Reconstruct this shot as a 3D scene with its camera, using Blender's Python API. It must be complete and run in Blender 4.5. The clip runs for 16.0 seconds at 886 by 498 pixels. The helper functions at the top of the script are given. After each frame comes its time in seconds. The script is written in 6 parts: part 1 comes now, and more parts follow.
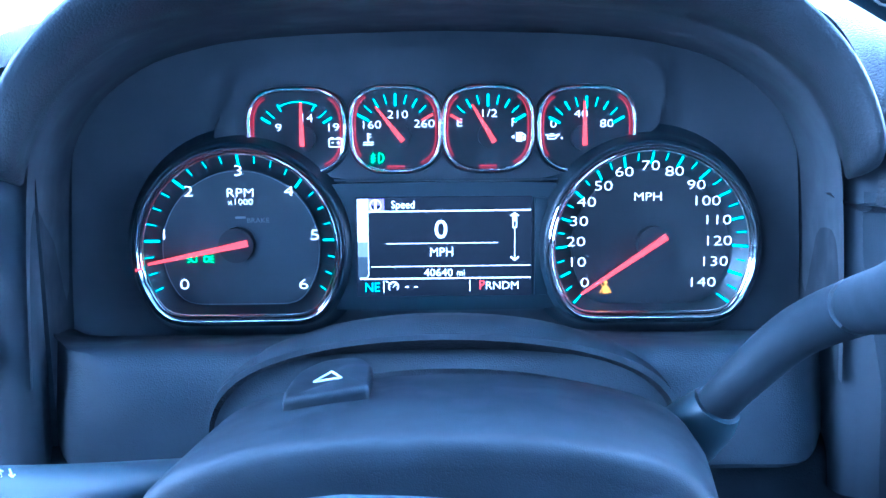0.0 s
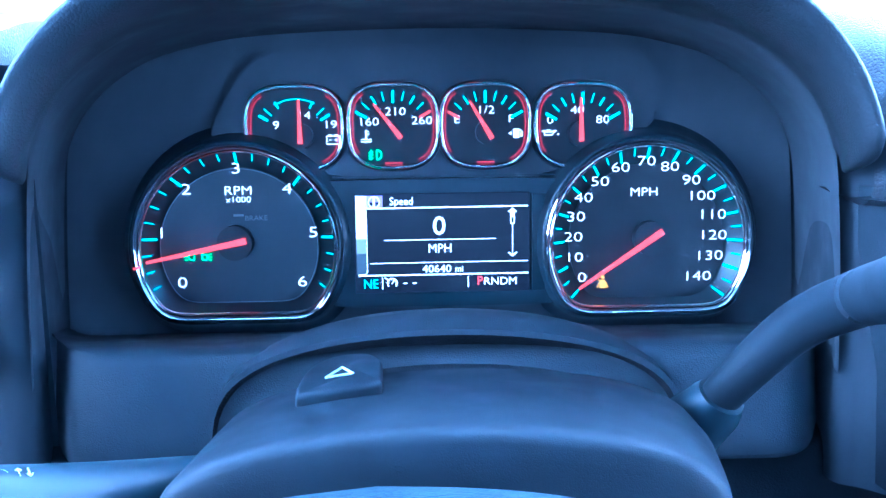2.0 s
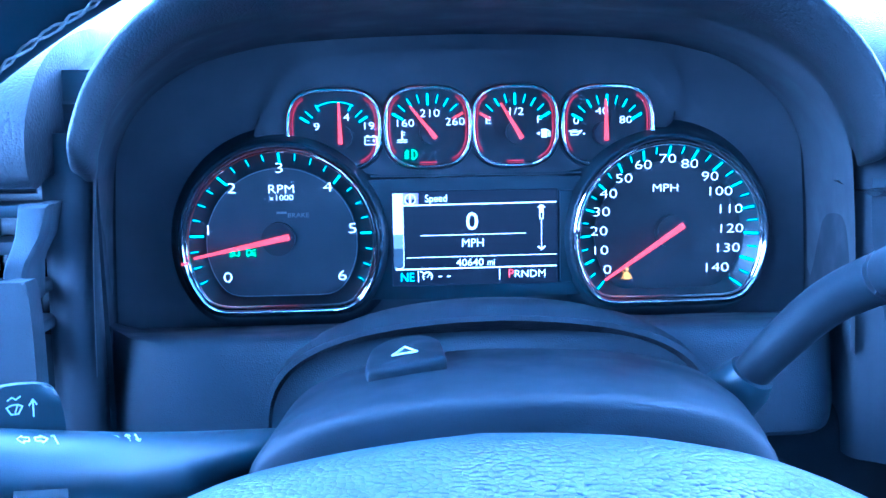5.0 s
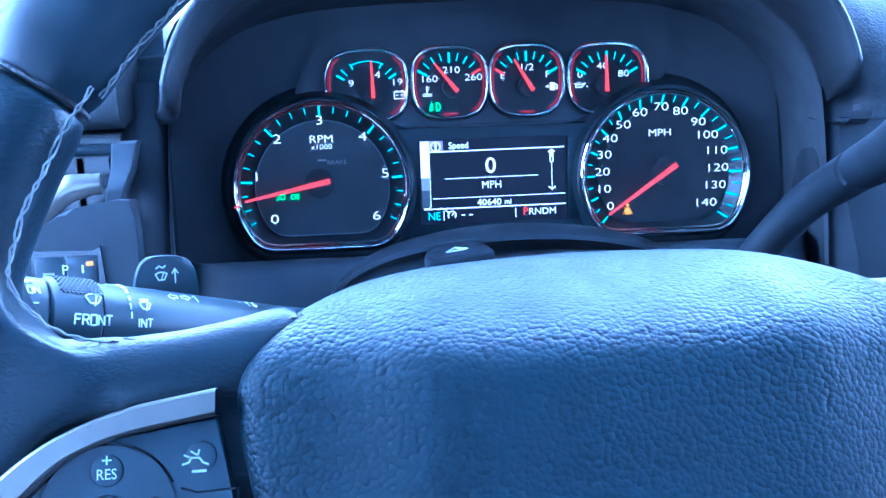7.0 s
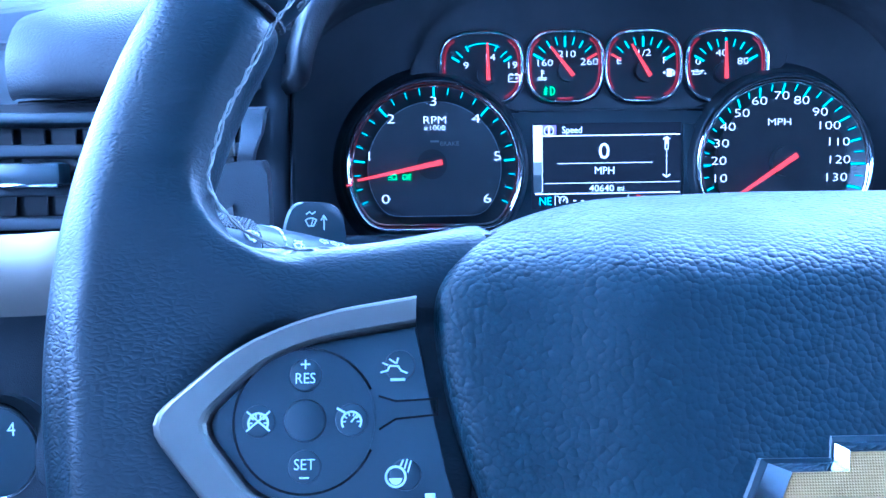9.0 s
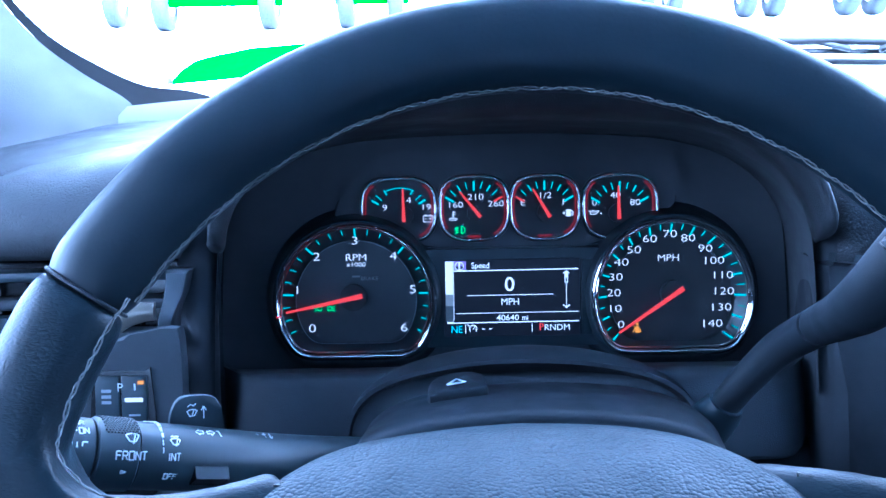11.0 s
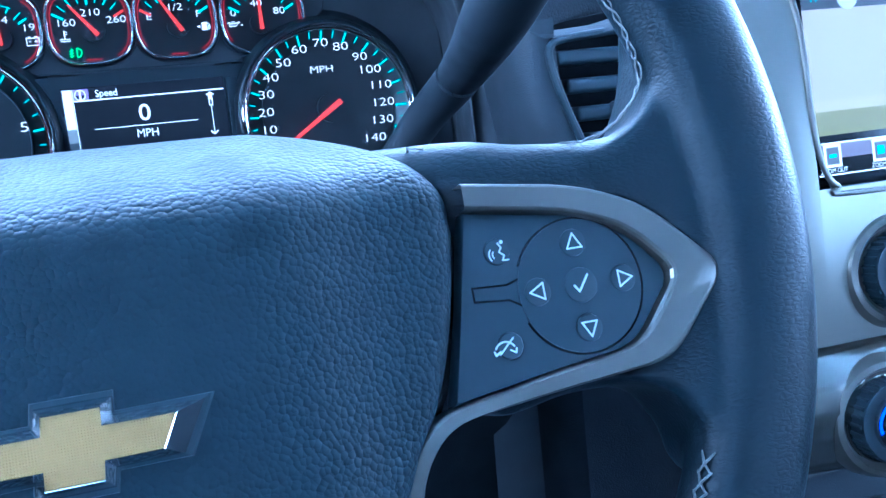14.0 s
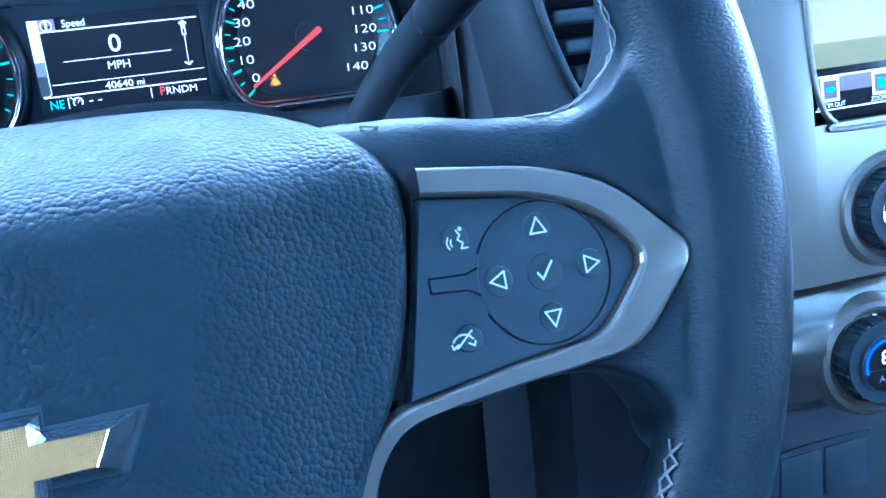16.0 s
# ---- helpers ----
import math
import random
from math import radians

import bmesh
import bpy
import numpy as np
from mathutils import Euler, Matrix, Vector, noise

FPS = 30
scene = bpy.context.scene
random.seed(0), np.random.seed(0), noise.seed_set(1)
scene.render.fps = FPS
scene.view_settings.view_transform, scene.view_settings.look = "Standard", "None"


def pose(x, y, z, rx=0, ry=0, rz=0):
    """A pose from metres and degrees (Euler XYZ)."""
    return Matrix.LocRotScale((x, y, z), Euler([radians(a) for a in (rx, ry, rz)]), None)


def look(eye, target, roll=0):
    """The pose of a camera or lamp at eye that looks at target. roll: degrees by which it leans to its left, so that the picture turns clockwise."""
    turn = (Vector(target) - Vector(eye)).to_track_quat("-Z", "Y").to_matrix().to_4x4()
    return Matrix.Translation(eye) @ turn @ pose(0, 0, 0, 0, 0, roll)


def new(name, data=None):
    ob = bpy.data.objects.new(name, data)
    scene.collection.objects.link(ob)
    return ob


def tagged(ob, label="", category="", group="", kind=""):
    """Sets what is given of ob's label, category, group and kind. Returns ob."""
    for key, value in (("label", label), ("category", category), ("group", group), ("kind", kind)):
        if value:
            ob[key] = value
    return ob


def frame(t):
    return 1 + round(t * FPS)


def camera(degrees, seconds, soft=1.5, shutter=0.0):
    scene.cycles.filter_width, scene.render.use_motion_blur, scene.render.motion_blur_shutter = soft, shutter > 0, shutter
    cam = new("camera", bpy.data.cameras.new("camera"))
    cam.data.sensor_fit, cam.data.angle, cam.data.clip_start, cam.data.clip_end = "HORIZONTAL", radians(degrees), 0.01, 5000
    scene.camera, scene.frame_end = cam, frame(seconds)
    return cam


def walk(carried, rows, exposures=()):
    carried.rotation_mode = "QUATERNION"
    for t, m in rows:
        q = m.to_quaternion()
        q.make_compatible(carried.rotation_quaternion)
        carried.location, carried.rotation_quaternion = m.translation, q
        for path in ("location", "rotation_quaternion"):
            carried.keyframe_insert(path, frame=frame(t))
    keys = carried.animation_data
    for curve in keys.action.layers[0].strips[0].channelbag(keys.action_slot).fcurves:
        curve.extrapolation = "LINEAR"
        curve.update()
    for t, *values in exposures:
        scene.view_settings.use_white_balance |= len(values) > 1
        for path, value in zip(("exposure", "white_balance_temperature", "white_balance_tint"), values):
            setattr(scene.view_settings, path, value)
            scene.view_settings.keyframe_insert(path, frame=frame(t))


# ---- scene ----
cam = camera(52.25, 16.0)
# W carries the dashboard's own axes (x right, y ahead, z up the gauge faces, metres) into the world.
W = pose(0, 0, 0, -14, 0, 0)
ROWS = [
    (0, -0.0015, -0.4784, 0.0490, -0.36, -7.02, -0.45),
    (0.5, -0.0118, -0.4734, 0.0480, -0.79, -7.08, -0.53),
    (1, -0.0127, -0.4727, 0.0467, -1.16, -7.10, -0.59),
    (1.5, -0.0146, -0.4738, 0.0465, -1.52, -7.16, -0.70),
    (2, -0.0131, -0.4804, 0.0485, -1.84, -7.17, -0.72),
    (2.5, -0.0113, -0.4913, 0.0520, -2.06, -7.25, -0.70),
    (3, -0.0137, -0.4913, 0.0496, -2.25, -7.16, -0.66),
    (3.5, -0.0133, -0.4945, 0.0486, -2.28, -7.07, -0.67),
    (4, -0.0138, -0.4994, 0.0491, -2.48, -6.89, -0.62),
    (4.2, -0.0264, -0.4968, 0.0421, -2.46, -6.79, -0.68),
    (6.3, -0.0554, -0.5588, 0.0368, -3.81, -6.46, -1.95),
    (6.5, -0.0656, -0.5696, 0.0323, -4.04, -6.47, -2.01),
    (7, -0.0779, -0.5716, 0.0100, -4.59, -6.12, -2.21),
    (7.5, -0.1046, -0.5566, -0.0196, -5.04, -5.54, -1.97),
    (8, -0.1158, -0.5586, -0.0253, -3.66, -4.82, -1.17),
    (8.2, -0.1146, -0.5548, -0.0262, -2.84, -4.75, -0.85),
    (10.3, -0.1053, -0.5956, 0.0229, -0.21, -4.13, -0.88),
    (10.5, -0.0947, -0.5982, 0.0294, -0.27, -4.10, -0.80),
    (11, -0.0457, -0.6237, 0.0549, -0.04, -2.67, -0.99),
    (11.5, -0.0116, -0.6418, 0.0486, 0.37, -2.03, -1.83),
    (12, -0.0158, -0.6254, 0.0232, -8.54, -2.52, -3.09),
    (12.5, -0.0241, -0.6092, 0.0174, -11.99, -2.48, -4.01),
    (13, -0.0184, -0.6049, 0.0014, -14.03, -2.44, -4.64),
    (13.5, -0.0130, -0.5952, -0.0092, -16.09, -2.51, -5.13),
    (14, -0.0023, -0.5776, -0.0210, -17.40, -8.22, -5.86),
    (14.5, 0.0133, -0.5682, -0.0180, -18.08, -11.79, -6.09),
    (15, 0.0184, -0.5681, -0.0084, -17.58, -13.50, -6.21),
    (15.5, 0.0228, -0.5671, -0.0071, -16.86, -14.54, -6.50),
    (16, 0.0148, -0.5664, -0.0045, -16.59, -14.37, -6.21),
]
# the clip's own exposure and white balance: seconds, stops, kelvin, tint
EXPOSURES = [(0, 6.4, 3660, 7), (4.2, 6.42, 3230, 10), (6.5, 5.8, 3500, 14), (8.2, 5.74, 3570, 14), (10.3, 5.7, 3520, 15), (11.0, 4.9, 3900, 12), (11.6, 4.68, 3860, 8), (12.5, 5.07, 3760, 6), (13.5, 5.18, 3790, 6), (14.5, 5.73, 3830, 5), (16, 5.76, 3800, 4)]
walk(cam, [(t, W @ pose(x, y, z, 90 + pitch, 0, yaw) @ pose(0, 0, 0, 0, 0, roll)) for t, x, y, z, yaw, pitch, roll in ROWS], EXPOSURES)

# World: open sky ahead and above, a clear sun behind and to the right of the vehicle.
SUN_ELEV, SUN_AZ = 55.0, 145.0
world = bpy.data.worlds.new("sky")
scene.world = world
world.use_nodes = True
wn = world.node_tree.nodes
sky = wn.new("ShaderNodeTexSky")
sky.sky_type, sky.sun_disc = "NISHITA", False
sky.sun_elevation, sky.sun_rotation = radians(SUN_ELEV), radians(SUN_AZ)
sky.air_density, sky.dust_density, sky.ozone_density = 1.0, 2.0, 1.0
haze = wn.new("ShaderNodeHueSaturation")  # a pale, hazy sky
haze.inputs["Saturation"].default_value = 0.05
world.node_tree.links.new(sky.outputs[0], haze.inputs["Color"])
world.node_tree.links.new(haze.outputs[0], wn["Background"].inputs["Color"])
wn["Background"].inputs["Strength"].default_value = 0.13
sun_data = bpy.data.lights.new("sun", "SUN")
sun_data.energy, sun_data.angle, sun_data.color = 3.2, radians(0.53), (1.0, 0.97, 0.93)
sun = new("sun", sun_data)
se, sa = radians(SUN_ELEV), radians(SUN_AZ)
to_sun = Vector((math.sin(sa) * math.cos(se), math.cos(sa) * math.cos(se), math.sin(se)))
sun.matrix_world = look(tuple(to_sun * 20), (0, 0, 0))


# ---- materials ----
LIT = 0.031  # the dials' backlight against the daylight
def material(name, base, rough=0.5, metal=0.0, bump=0.0, scale=400.0, vary=0.25, kind="noise", coat=0.0, spec=0.5, emit=None, power=0.0, stain=0.25):
    m = bpy.data.materials.new(name)
    m.use_nodes = True
    nt = m.node_tree
    b = nt.nodes["Principled BSDF"]
    b.inputs["Roughness"].default_value, b.inputs["Metallic"].default_value = rough, metal
    b.inputs["Coat Weight"].default_value, b.inputs["Specular IOR Level"].default_value = coat, spec
    b.inputs["Base Color"].default_value = (*base, 1)
    if emit:
        b.inputs["Emission Color"].default_value, b.inputs["Emission Strength"].default_value = (*emit, 1), power
        return m
    co = nt.nodes.new("ShaderNodeTexCoord")
    big = nt.nodes.new("ShaderNodeTexNoise")
    big.inputs["Scale"].default_value, big.inputs["Detail"].default_value = 9.0, 4.0
    nt.links.new(co.outputs["Object"], big.inputs["Vector"])
    mix = nt.nodes.new("ShaderNodeMixRGB")
    mix.inputs[1].default_value = (*[c * (1 - vary) for c in base], 1)
    mix.inputs[2].default_value = (*[min(1, c * (1 + vary)) for c in base], 1)
    nt.links.new(big.outputs[0], mix.inputs[0])
    nt.links.new(mix.outputs[0], b.inputs["Base Color"])
    smear = nt.nodes.new("ShaderNodeTexNoise")
    smear.inputs["Scale"].default_value, smear.inputs["Detail"].default_value = 35.0, 6.0
    nt.links.new(co.outputs["Object"], smear.inputs["Vector"])
    span = nt.nodes.new("ShaderNodeMapRange")
    span.inputs[1].default_value, span.inputs[2].default_value = 0.3, 0.7
    span.inputs[3].default_value, span.inputs[4].default_value = max(0.02, rough * (1 - stain)), min(1, rough * (1 + stain))
    nt.links.new(smear.outputs[0], span.inputs[0])
    nt.links.new(span.outputs[0], b.inputs["Roughness"])
    if bump:
        fine = nt.nodes.new("ShaderNodeTexVoronoi" if kind in ("pebble", "hide", "crease") else "ShaderNodeTexNoise")
        fine.inputs["Scale"].default_value = scale
        bp = nt.nodes.new("ShaderNodeBump")
        bp.inputs["Strength"].default_value, bp.inputs["Distance"].default_value = bump, 0.45 / scale if kind in ("pebble", "hide", "crease") else 0.0006
        if kind in ("pebble", "hide", "crease"):
            fine.feature, bp.invert = ("F1", True) if kind == "pebble" else ("DISTANCE_TO_EDGE", False)
            warp = nt.nodes.new("ShaderNodeTexNoise")
            warp.inputs["Scale"].default_value, warp.inputs["Detail"].default_value = scale * 0.35, 2.0
            add = nt.nodes.new("ShaderNodeMixRGB")
            add.blend_type, add.inputs[0].default_value = "ADD", (0.7 if kind == "pebble" else 1.7) / scale
            nt.links.new(co.outputs["Object"], warp.inputs["Vector"])
            nt.links.new(co.outputs["Object"], add.inputs[1])
            nt.links.new(warp.outputs["Color"], add.inputs[2])
            run = nt.nodes.new("ShaderNodeMapping")
            # creases run out from the hub, across the grip
            run.inputs["Scale"].default_value = (0.4, 1.0, 0.6) if kind == "crease" else (1, 1, 1)
            nt.links.new(add.outputs[0], run.inputs["Vector"])
            nt.links.new(run.outputs[0], fine.inputs["Vector"])
            if kind != "pebble":
                # rounded flat-topped grains between narrow creases
                dome = nt.nodes.new("ShaderNodeMapRange")
                dome.interpolation_type = "SMOOTHERSTEP"
                dome.inputs[1].default_value, dome.inputs[2].default_value = -0.15, 0.42
                nt.links.new(fine.outputs["Distance"], dome.inputs[0])
                nt.links.new(dome.outputs[0], bp.inputs["Height"])
            else:
                # domed pebbles that meet in sharp valleys
                square = nt.nodes.new("ShaderNodeMath")
                square.operation = "POWER"
                square.inputs[1].default_value = 2.0
                nt.links.new(fine.outputs["Distance"], square.inputs[0])
                nt.links.new(square.outputs[0], bp.inputs["Height"])
        else:
            fine.inputs["Detail"].default_value = 5.0
            nt.links.new(co.outputs["Object"], fine.inputs["Vector"])
            nt.links.new(fine.outputs[0], bp.inputs["Height"])
        nt.links.new(bp.outputs[0], b.inputs["Normal"])
    return m


def glow(name, colour, power):
    return material(name, tuple(0.06 * c for c in colour), 0.6, emit=colour, power=power * LIT)


DASH = material("grained_dash_plastic", (0.029, 0.035, 0.042), 0.62, bump=0.35, scale=1400, kind="pebble", spec=0.38)
PAD = material("soft_dash_skin", (0.026, 0.029, 0.033), 0.5, bump=0.4, scale=800, kind="pebble", spec=0.34)
HOODIN = material("matt_hood_plastic", (0.066, 0.072, 0.08), 0.75, bump=0.2, scale=1800)
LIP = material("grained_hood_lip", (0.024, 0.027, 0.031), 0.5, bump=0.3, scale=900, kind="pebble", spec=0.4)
CHEEK = material("matt_cheek_plastic", (0.045, 0.05, 0.057), 0.75, bump=0.1, scale=1800, spec=0.18)
SMOOTH = material("satin_black_plastic", (0.02, 0.031, 0.039), 0.42, bump=0.08, scale=2500)
SHROUD = material("shroud_plastic", (0.009, 0.0125, 0.017), 0.6, bump=0.2, scale=2200, kind="pebble", spec=0.24)
LEVER = material("grained_lever_plastic", (0.015, 0.019, 0.024), 0.58, bump=0.2, scale=2000, kind="pebble", spec=0.28)
# dash skin with the footwell's shade put into its near-black base
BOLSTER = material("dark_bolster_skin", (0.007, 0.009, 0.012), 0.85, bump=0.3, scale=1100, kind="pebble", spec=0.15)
VENTDARK = material("matt_vent_depth", (0.008, 0.009, 0.011), 0.9, bump=0.1, scale=1500, spec=0.1)
LEATHER = material("wheel_leather", (0.009, 0.015, 0.02), 0.4, bump=0.1, scale=620, kind="noise", spec=0.3)
CREASED = material("creased_wheel_leather", (0.009, 0.015, 0.02), 0.4, spec=0.3, bump=0.16, scale=900, kind="crease")
VINYL = material("grained_airbag_vinyl", (0.013, 0.023, 0.03), 0.47, bump=0.62, scale=740, kind="pebble", spec=0.22)
GAITER = material("textured_rubber", (0.014, 0.015, 0.018), 0.6, bump=0.9, scale=900, kind="pebble")
SILVER = material("satin_silver_paint", (0.185, 0.172, 0.146), 0.33, 0.75, stain=0.1, vary=0.08)
STACKSILVER = material("silver_stack_paint", (0.25, 0.235, 0.2), 0.32, 0.75, stain=0.1, vary=0.08)
CLIMSILVER = material("glossy_silver_paint", (0.26, 0.25, 0.22), 0.2, 0.9, bump=0.03, scale=4000)
CHROME = material("chrome", (0.8, 0.8, 0.8), 0.07, 1.0, vary=0.03)
GOLD = material("dotted_gold", (0.4, 0.25, 0.085), 0.4, 0.75)
gold = GOLD.node_tree
gold_at, gold_dots, gold_bump = gold.nodes.new("ShaderNodeTexCoord"), gold.nodes.new("ShaderNodeMath"), gold.nodes.new("ShaderNodeBump")
gold_dots.operation = "MULTIPLY"
for k, way in enumerate("XY"):
    rib = gold.nodes.new("ShaderNodeTexWave")
    rib.bands_direction = way
    rib.inputs["Scale"].default_value, rib.inputs["Distortion"].default_value = 560.0, 0.0
    gold.links.new(gold_at.outputs["Object"], rib.inputs["Vector"])
    gold.links.new(rib.outputs["Fac"], gold_dots.inputs[k])
gold_bump.inputs["Strength"].default_value, gold_bump.inputs["Distance"].default_value = 0.6, 0.0003
gold.links.new(gold_dots.outputs[0], gold_bump.inputs["Height"])
gold.links.new(gold_bump.outputs[0], gold.nodes["Principled BSDF"].inputs["Normal"])
FACE = material("dial_black", (0.014, 0.017, 0.021), 0.55, bump=0.03, scale=2000)
WALL = material("dial_wall_grey", (0.03, 0.036, 0.042), 0.4, bump=0.02, scale=2000)
DISC = material("dial_disc_grey", (0.045, 0.052, 0.06), 0.55, 0.0, bump=0.05, scale=1500)
GLOSSBLACK = material("gloss_black", (0.008, 0.008, 0.01), 0.2, vary=0.1)
THREAD = material("pale_grey_thread", (0.17, 0.17, 0.16), 0.7, bump=0.4, scale=2500)
PAINTDIM = material("unlit_print", (0.27, 0.275, 0.28), 0.6)
PAINTWHITE = material("white_print", (0.7, 0.72, 0.75), 0.5, vary=0.05)
PAINTGREY = material("grey_print", (0.28, 0.3, 0.33), 0.5, vary=0.1)
NUMERAL = glow("lit_numeral_white", (1.0, 0.9, 0.82), 1.25)
TEAL = glow("lit_tick_teal", (0.05, 0.85, 0.6), 0.9)
RED = glow("lit_needle_red", (1.0, 0.05, 0.035), 1.1)
REDLINE = glow("lit_ring_red", (0.9, 0.03, 0.04), 0.6)
GREEN = glow("telltale_green", (0.02, 1.0, 0.16), 1.6)
AMBER = glow("telltale_amber", (1.0, 0.32, 0.02), 1.2)
SCREENBLACK = glow("lit_screen_black", (0.01, 0.012, 0.02), 0.5)
SCREENWHITE = glow("lit_screen_white", (1.0, 0.97, 0.95), 1.3)
SCREENPURPLE = glow("lit_screen_purple", (0.36, 0.24, 0.6), 1.0)
SCREENTEAL = glow("lit_screen_teal", (0.12, 0.8, 0.75), 1.0)
SCREENRED = glow("lit_screen_red", (1.0, 0.06, 0.05), 1.2)
BLUELIT = glow("lit_blue", (0.03, 0.1, 1.0), 1.6)


# ---- builders: millimetres, u right, v up, n towards the driver ----
def axes_frame(origin, lean=0.0, turn=0.0):
    """A local frame at origin (u, v, n), leaning back by lean degrees and turned about the upright by turn."""
    u, v, n = origin
    return pose(u / 1000, -n / 1000, v / 1000, 90 - lean, 0, turn)


def thing(name, label, category, origin=(0, 0, 0), lean=0.0, turn=0.0, group="", kind=""):
    ob = new(name)
    ob.empty_display_size = 0.02
    ob.matrix_world = W @ axes_frame(origin, lean, turn)
    tagged(ob, label, category, group, kind)
    return ob


def part(name, bm, mat, parent, label="", smooth=True, angle=35):
    me = bpy.data.meshes.new(name)
    if isinstance(bm, tuple):
        me.from_pydata([Vector(p) * 0.001 for p in bm[0]], [], bm[1])
    else:
        bmesh.ops.scale(bm, vec=(0.001,) * 3, verts=bm.verts)
        bm.normal_update()
        bm.to_mesh(me)
        bm.free()
    me.materials.append(mat)
    if smooth:
        me.shade_smooth()
        me.set_sharp_from_angle(angle=radians(angle))
    ob = new(name, me)
    ob.parent = parent
    if label:
        ob["label"] = label
    return ob


def box(u0, u1, v0, v1, n0, n1, bevel=0.0, seg=2):
    bm = bmesh.new()
    bmesh.ops.create_cube(bm, size=1)
    for p in bm.verts:
        p.co = Vector(((u0 + u1) / 2 + p.co.x * (u1 - u0), (v0 + v1) / 2 + p.co.y * (v1 - v0), (n0 + n1) / 2 + p.co.z * (n1 - n0)))
    if bevel:
        bmesh.ops.bevel(bm, geom=bm.edges[:], offset=bevel, segments=seg, affect="EDGES", profile=0.5)
    return bm


def slab(outline, n0, n1, bevel=0.0, seg=3, back=False):
    """A flat outline (u, v) with thickness, its front edge rounded."""
    bm = bmesh.new()
    area = sum(a[0] * b[1] - b[0] * a[1] for a, b in zip(outline, outline[1:] + outline[:1]))
    if area < 0:
        outline = outline[::-1]
    lo = [bm.verts.new((u, v, n0)) for u, v in outline]
    hi = [bm.verts.new((u, v, n1)) for u, v in outline]
    k = len(outline)
    top = bm.faces.new(hi)
    bm.faces.new(lo[::-1])
    for i in range(k):
        bm.faces.new((lo[i], lo[(i + 1) % k], hi[(i + 1) % k], hi[i]))
    if bevel:
        bmesh.ops.bevel(bm, geom=list(top.edges), offset=bevel, segments=seg, affect="EDGES", profile=0.5, clamp_overlap=True)
    bmesh.ops.triangulate(bm, faces=[f for f in bm.faces if len(f.verts) > 4])
    return bm


def loft(rings, closed=True, cap0=False, cap1=False):
    """Rings of points of one length, joined into a skin."""
    k = len(rings[0])
    pts = [tuple(p) for r in rings for p in r]
    faces = []
    for a in range(len(rings) - 1):
        for i in range(k if closed else k - 1):
            j = (i + 1) % k
            faces.append((a * k + i, a * k + j, (a + 1) * k + j, (a + 1) * k + i))
    if cap0:
        faces.append(tuple(range(k))[::-1])
    if cap1:
        faces.append(tuple(range((len(rings) - 1) * k, len(rings) * k)))
    return pts, faces


def spline(points, steps=8, closed=False):
    """Catmull-Rom points through the given ones."""
    p = [Vector(q) for q in points]
    k = len(p)
    out = []
    for i in range(k if closed else k - 1):
        a = p[(i - 1) % k] if closed or i > 0 else p[0]
        b, c = p[i], p[(i + 1) % k]
        d = p[(i + 2) % k] if closed or i + 2 < k else p[-1]
        for s in range(steps):
            t = s / steps
            out.append(0.5 * ((2 * b) + (c - a) * t + (2 * a - 5 * b + 4 * c - d) * t * t + (3 * b - a - 3 * c + d) * t**3))
    if not closed:
        out.append(p[-1])
    return out


def smooth2(points, steps=6, closed=False):
    return [(p.x, p.y) for p in spline([(u, v, 0) for u, v in points], steps, closed)]


def tube(path, radii, sides=16, flat=1.0, caps=True):
    """A round bar along a path; radii: one number or one for each point; flat squashes it across the path's side."""
    path = [Vector(p) for p in path]
    if not isinstance(radii, (list, tuple)):
        radii = [radii] * len(path)
    rings = []
    up = Vector((0, 0, 1))
    for i, p in enumerate(path):
        d = (path[min(i + 1, len(path) - 1)] - path[max(i - 1, 0)]).normalized()
        if abs(d.dot(up)) > 0.95:
            up = Vector((0, 1, 0))
        side = d.cross(up).normalized()
        top = side.cross(d)
        rings.append([p + radii[i] * (math.cos(a) * side + flat * math.sin(a) * top) for a in [2 * math.pi * s / sides for s in range(sides)]])
    return loft(rings, True, caps, caps)


def disc(cu, cv, r, n0, n1, sides=40, bevel=0.6):
    return slab([(cu + r * math.cos(2 * math.pi * i / sides), cv + r * math.sin(2 * math.pi * i / sides)) for i in range(sides)], n0, n1, bevel, 2)


def bar(a, b, w, n, thick=0.25, w2=None):
    """A thin straight mark from a to b."""
    a, b = Vector(a), Vector(b)
    d = (b - a).normalized()
    s = Vector((-d.y, d.x))
    w2 = w if w2 is None else w2
    return slab([tuple(a + s * w / 2), tuple(a - s * w / 2), tuple(b - s * w2 / 2), tuple(b + s * w2 / 2)], n, n + thick)


def line(points, w, n, thick=0.25, closed=False):
    """A thin polyline mark."""
    bm = bmesh.new()
    pts = list(points) + ([points[0]] if closed else [])
    for a, b in zip(pts, pts[1:]):
        a, b = Vector(a), Vector(b)
        if (b - a).length < 1e-6:
            continue
        d = (b - a).normalized() * w * 0.35
        s = Vector((-d.y, d.x)).normalized() * w / 2
        q = [a - d + s, a - d - s, b + d - s, b + d + s]
        lo = [bm.verts.new((p.x, p.y, n)) for p in q]
        hi = [bm.verts.new((p.x, p.y, n + thick)) for p in q]
        bm.faces.new(hi)
        for i in range(4):
            bm.faces.new((lo[i], lo[(i + 1) % 4], hi[(i + 1) % 4], hi[i]))
    return bm


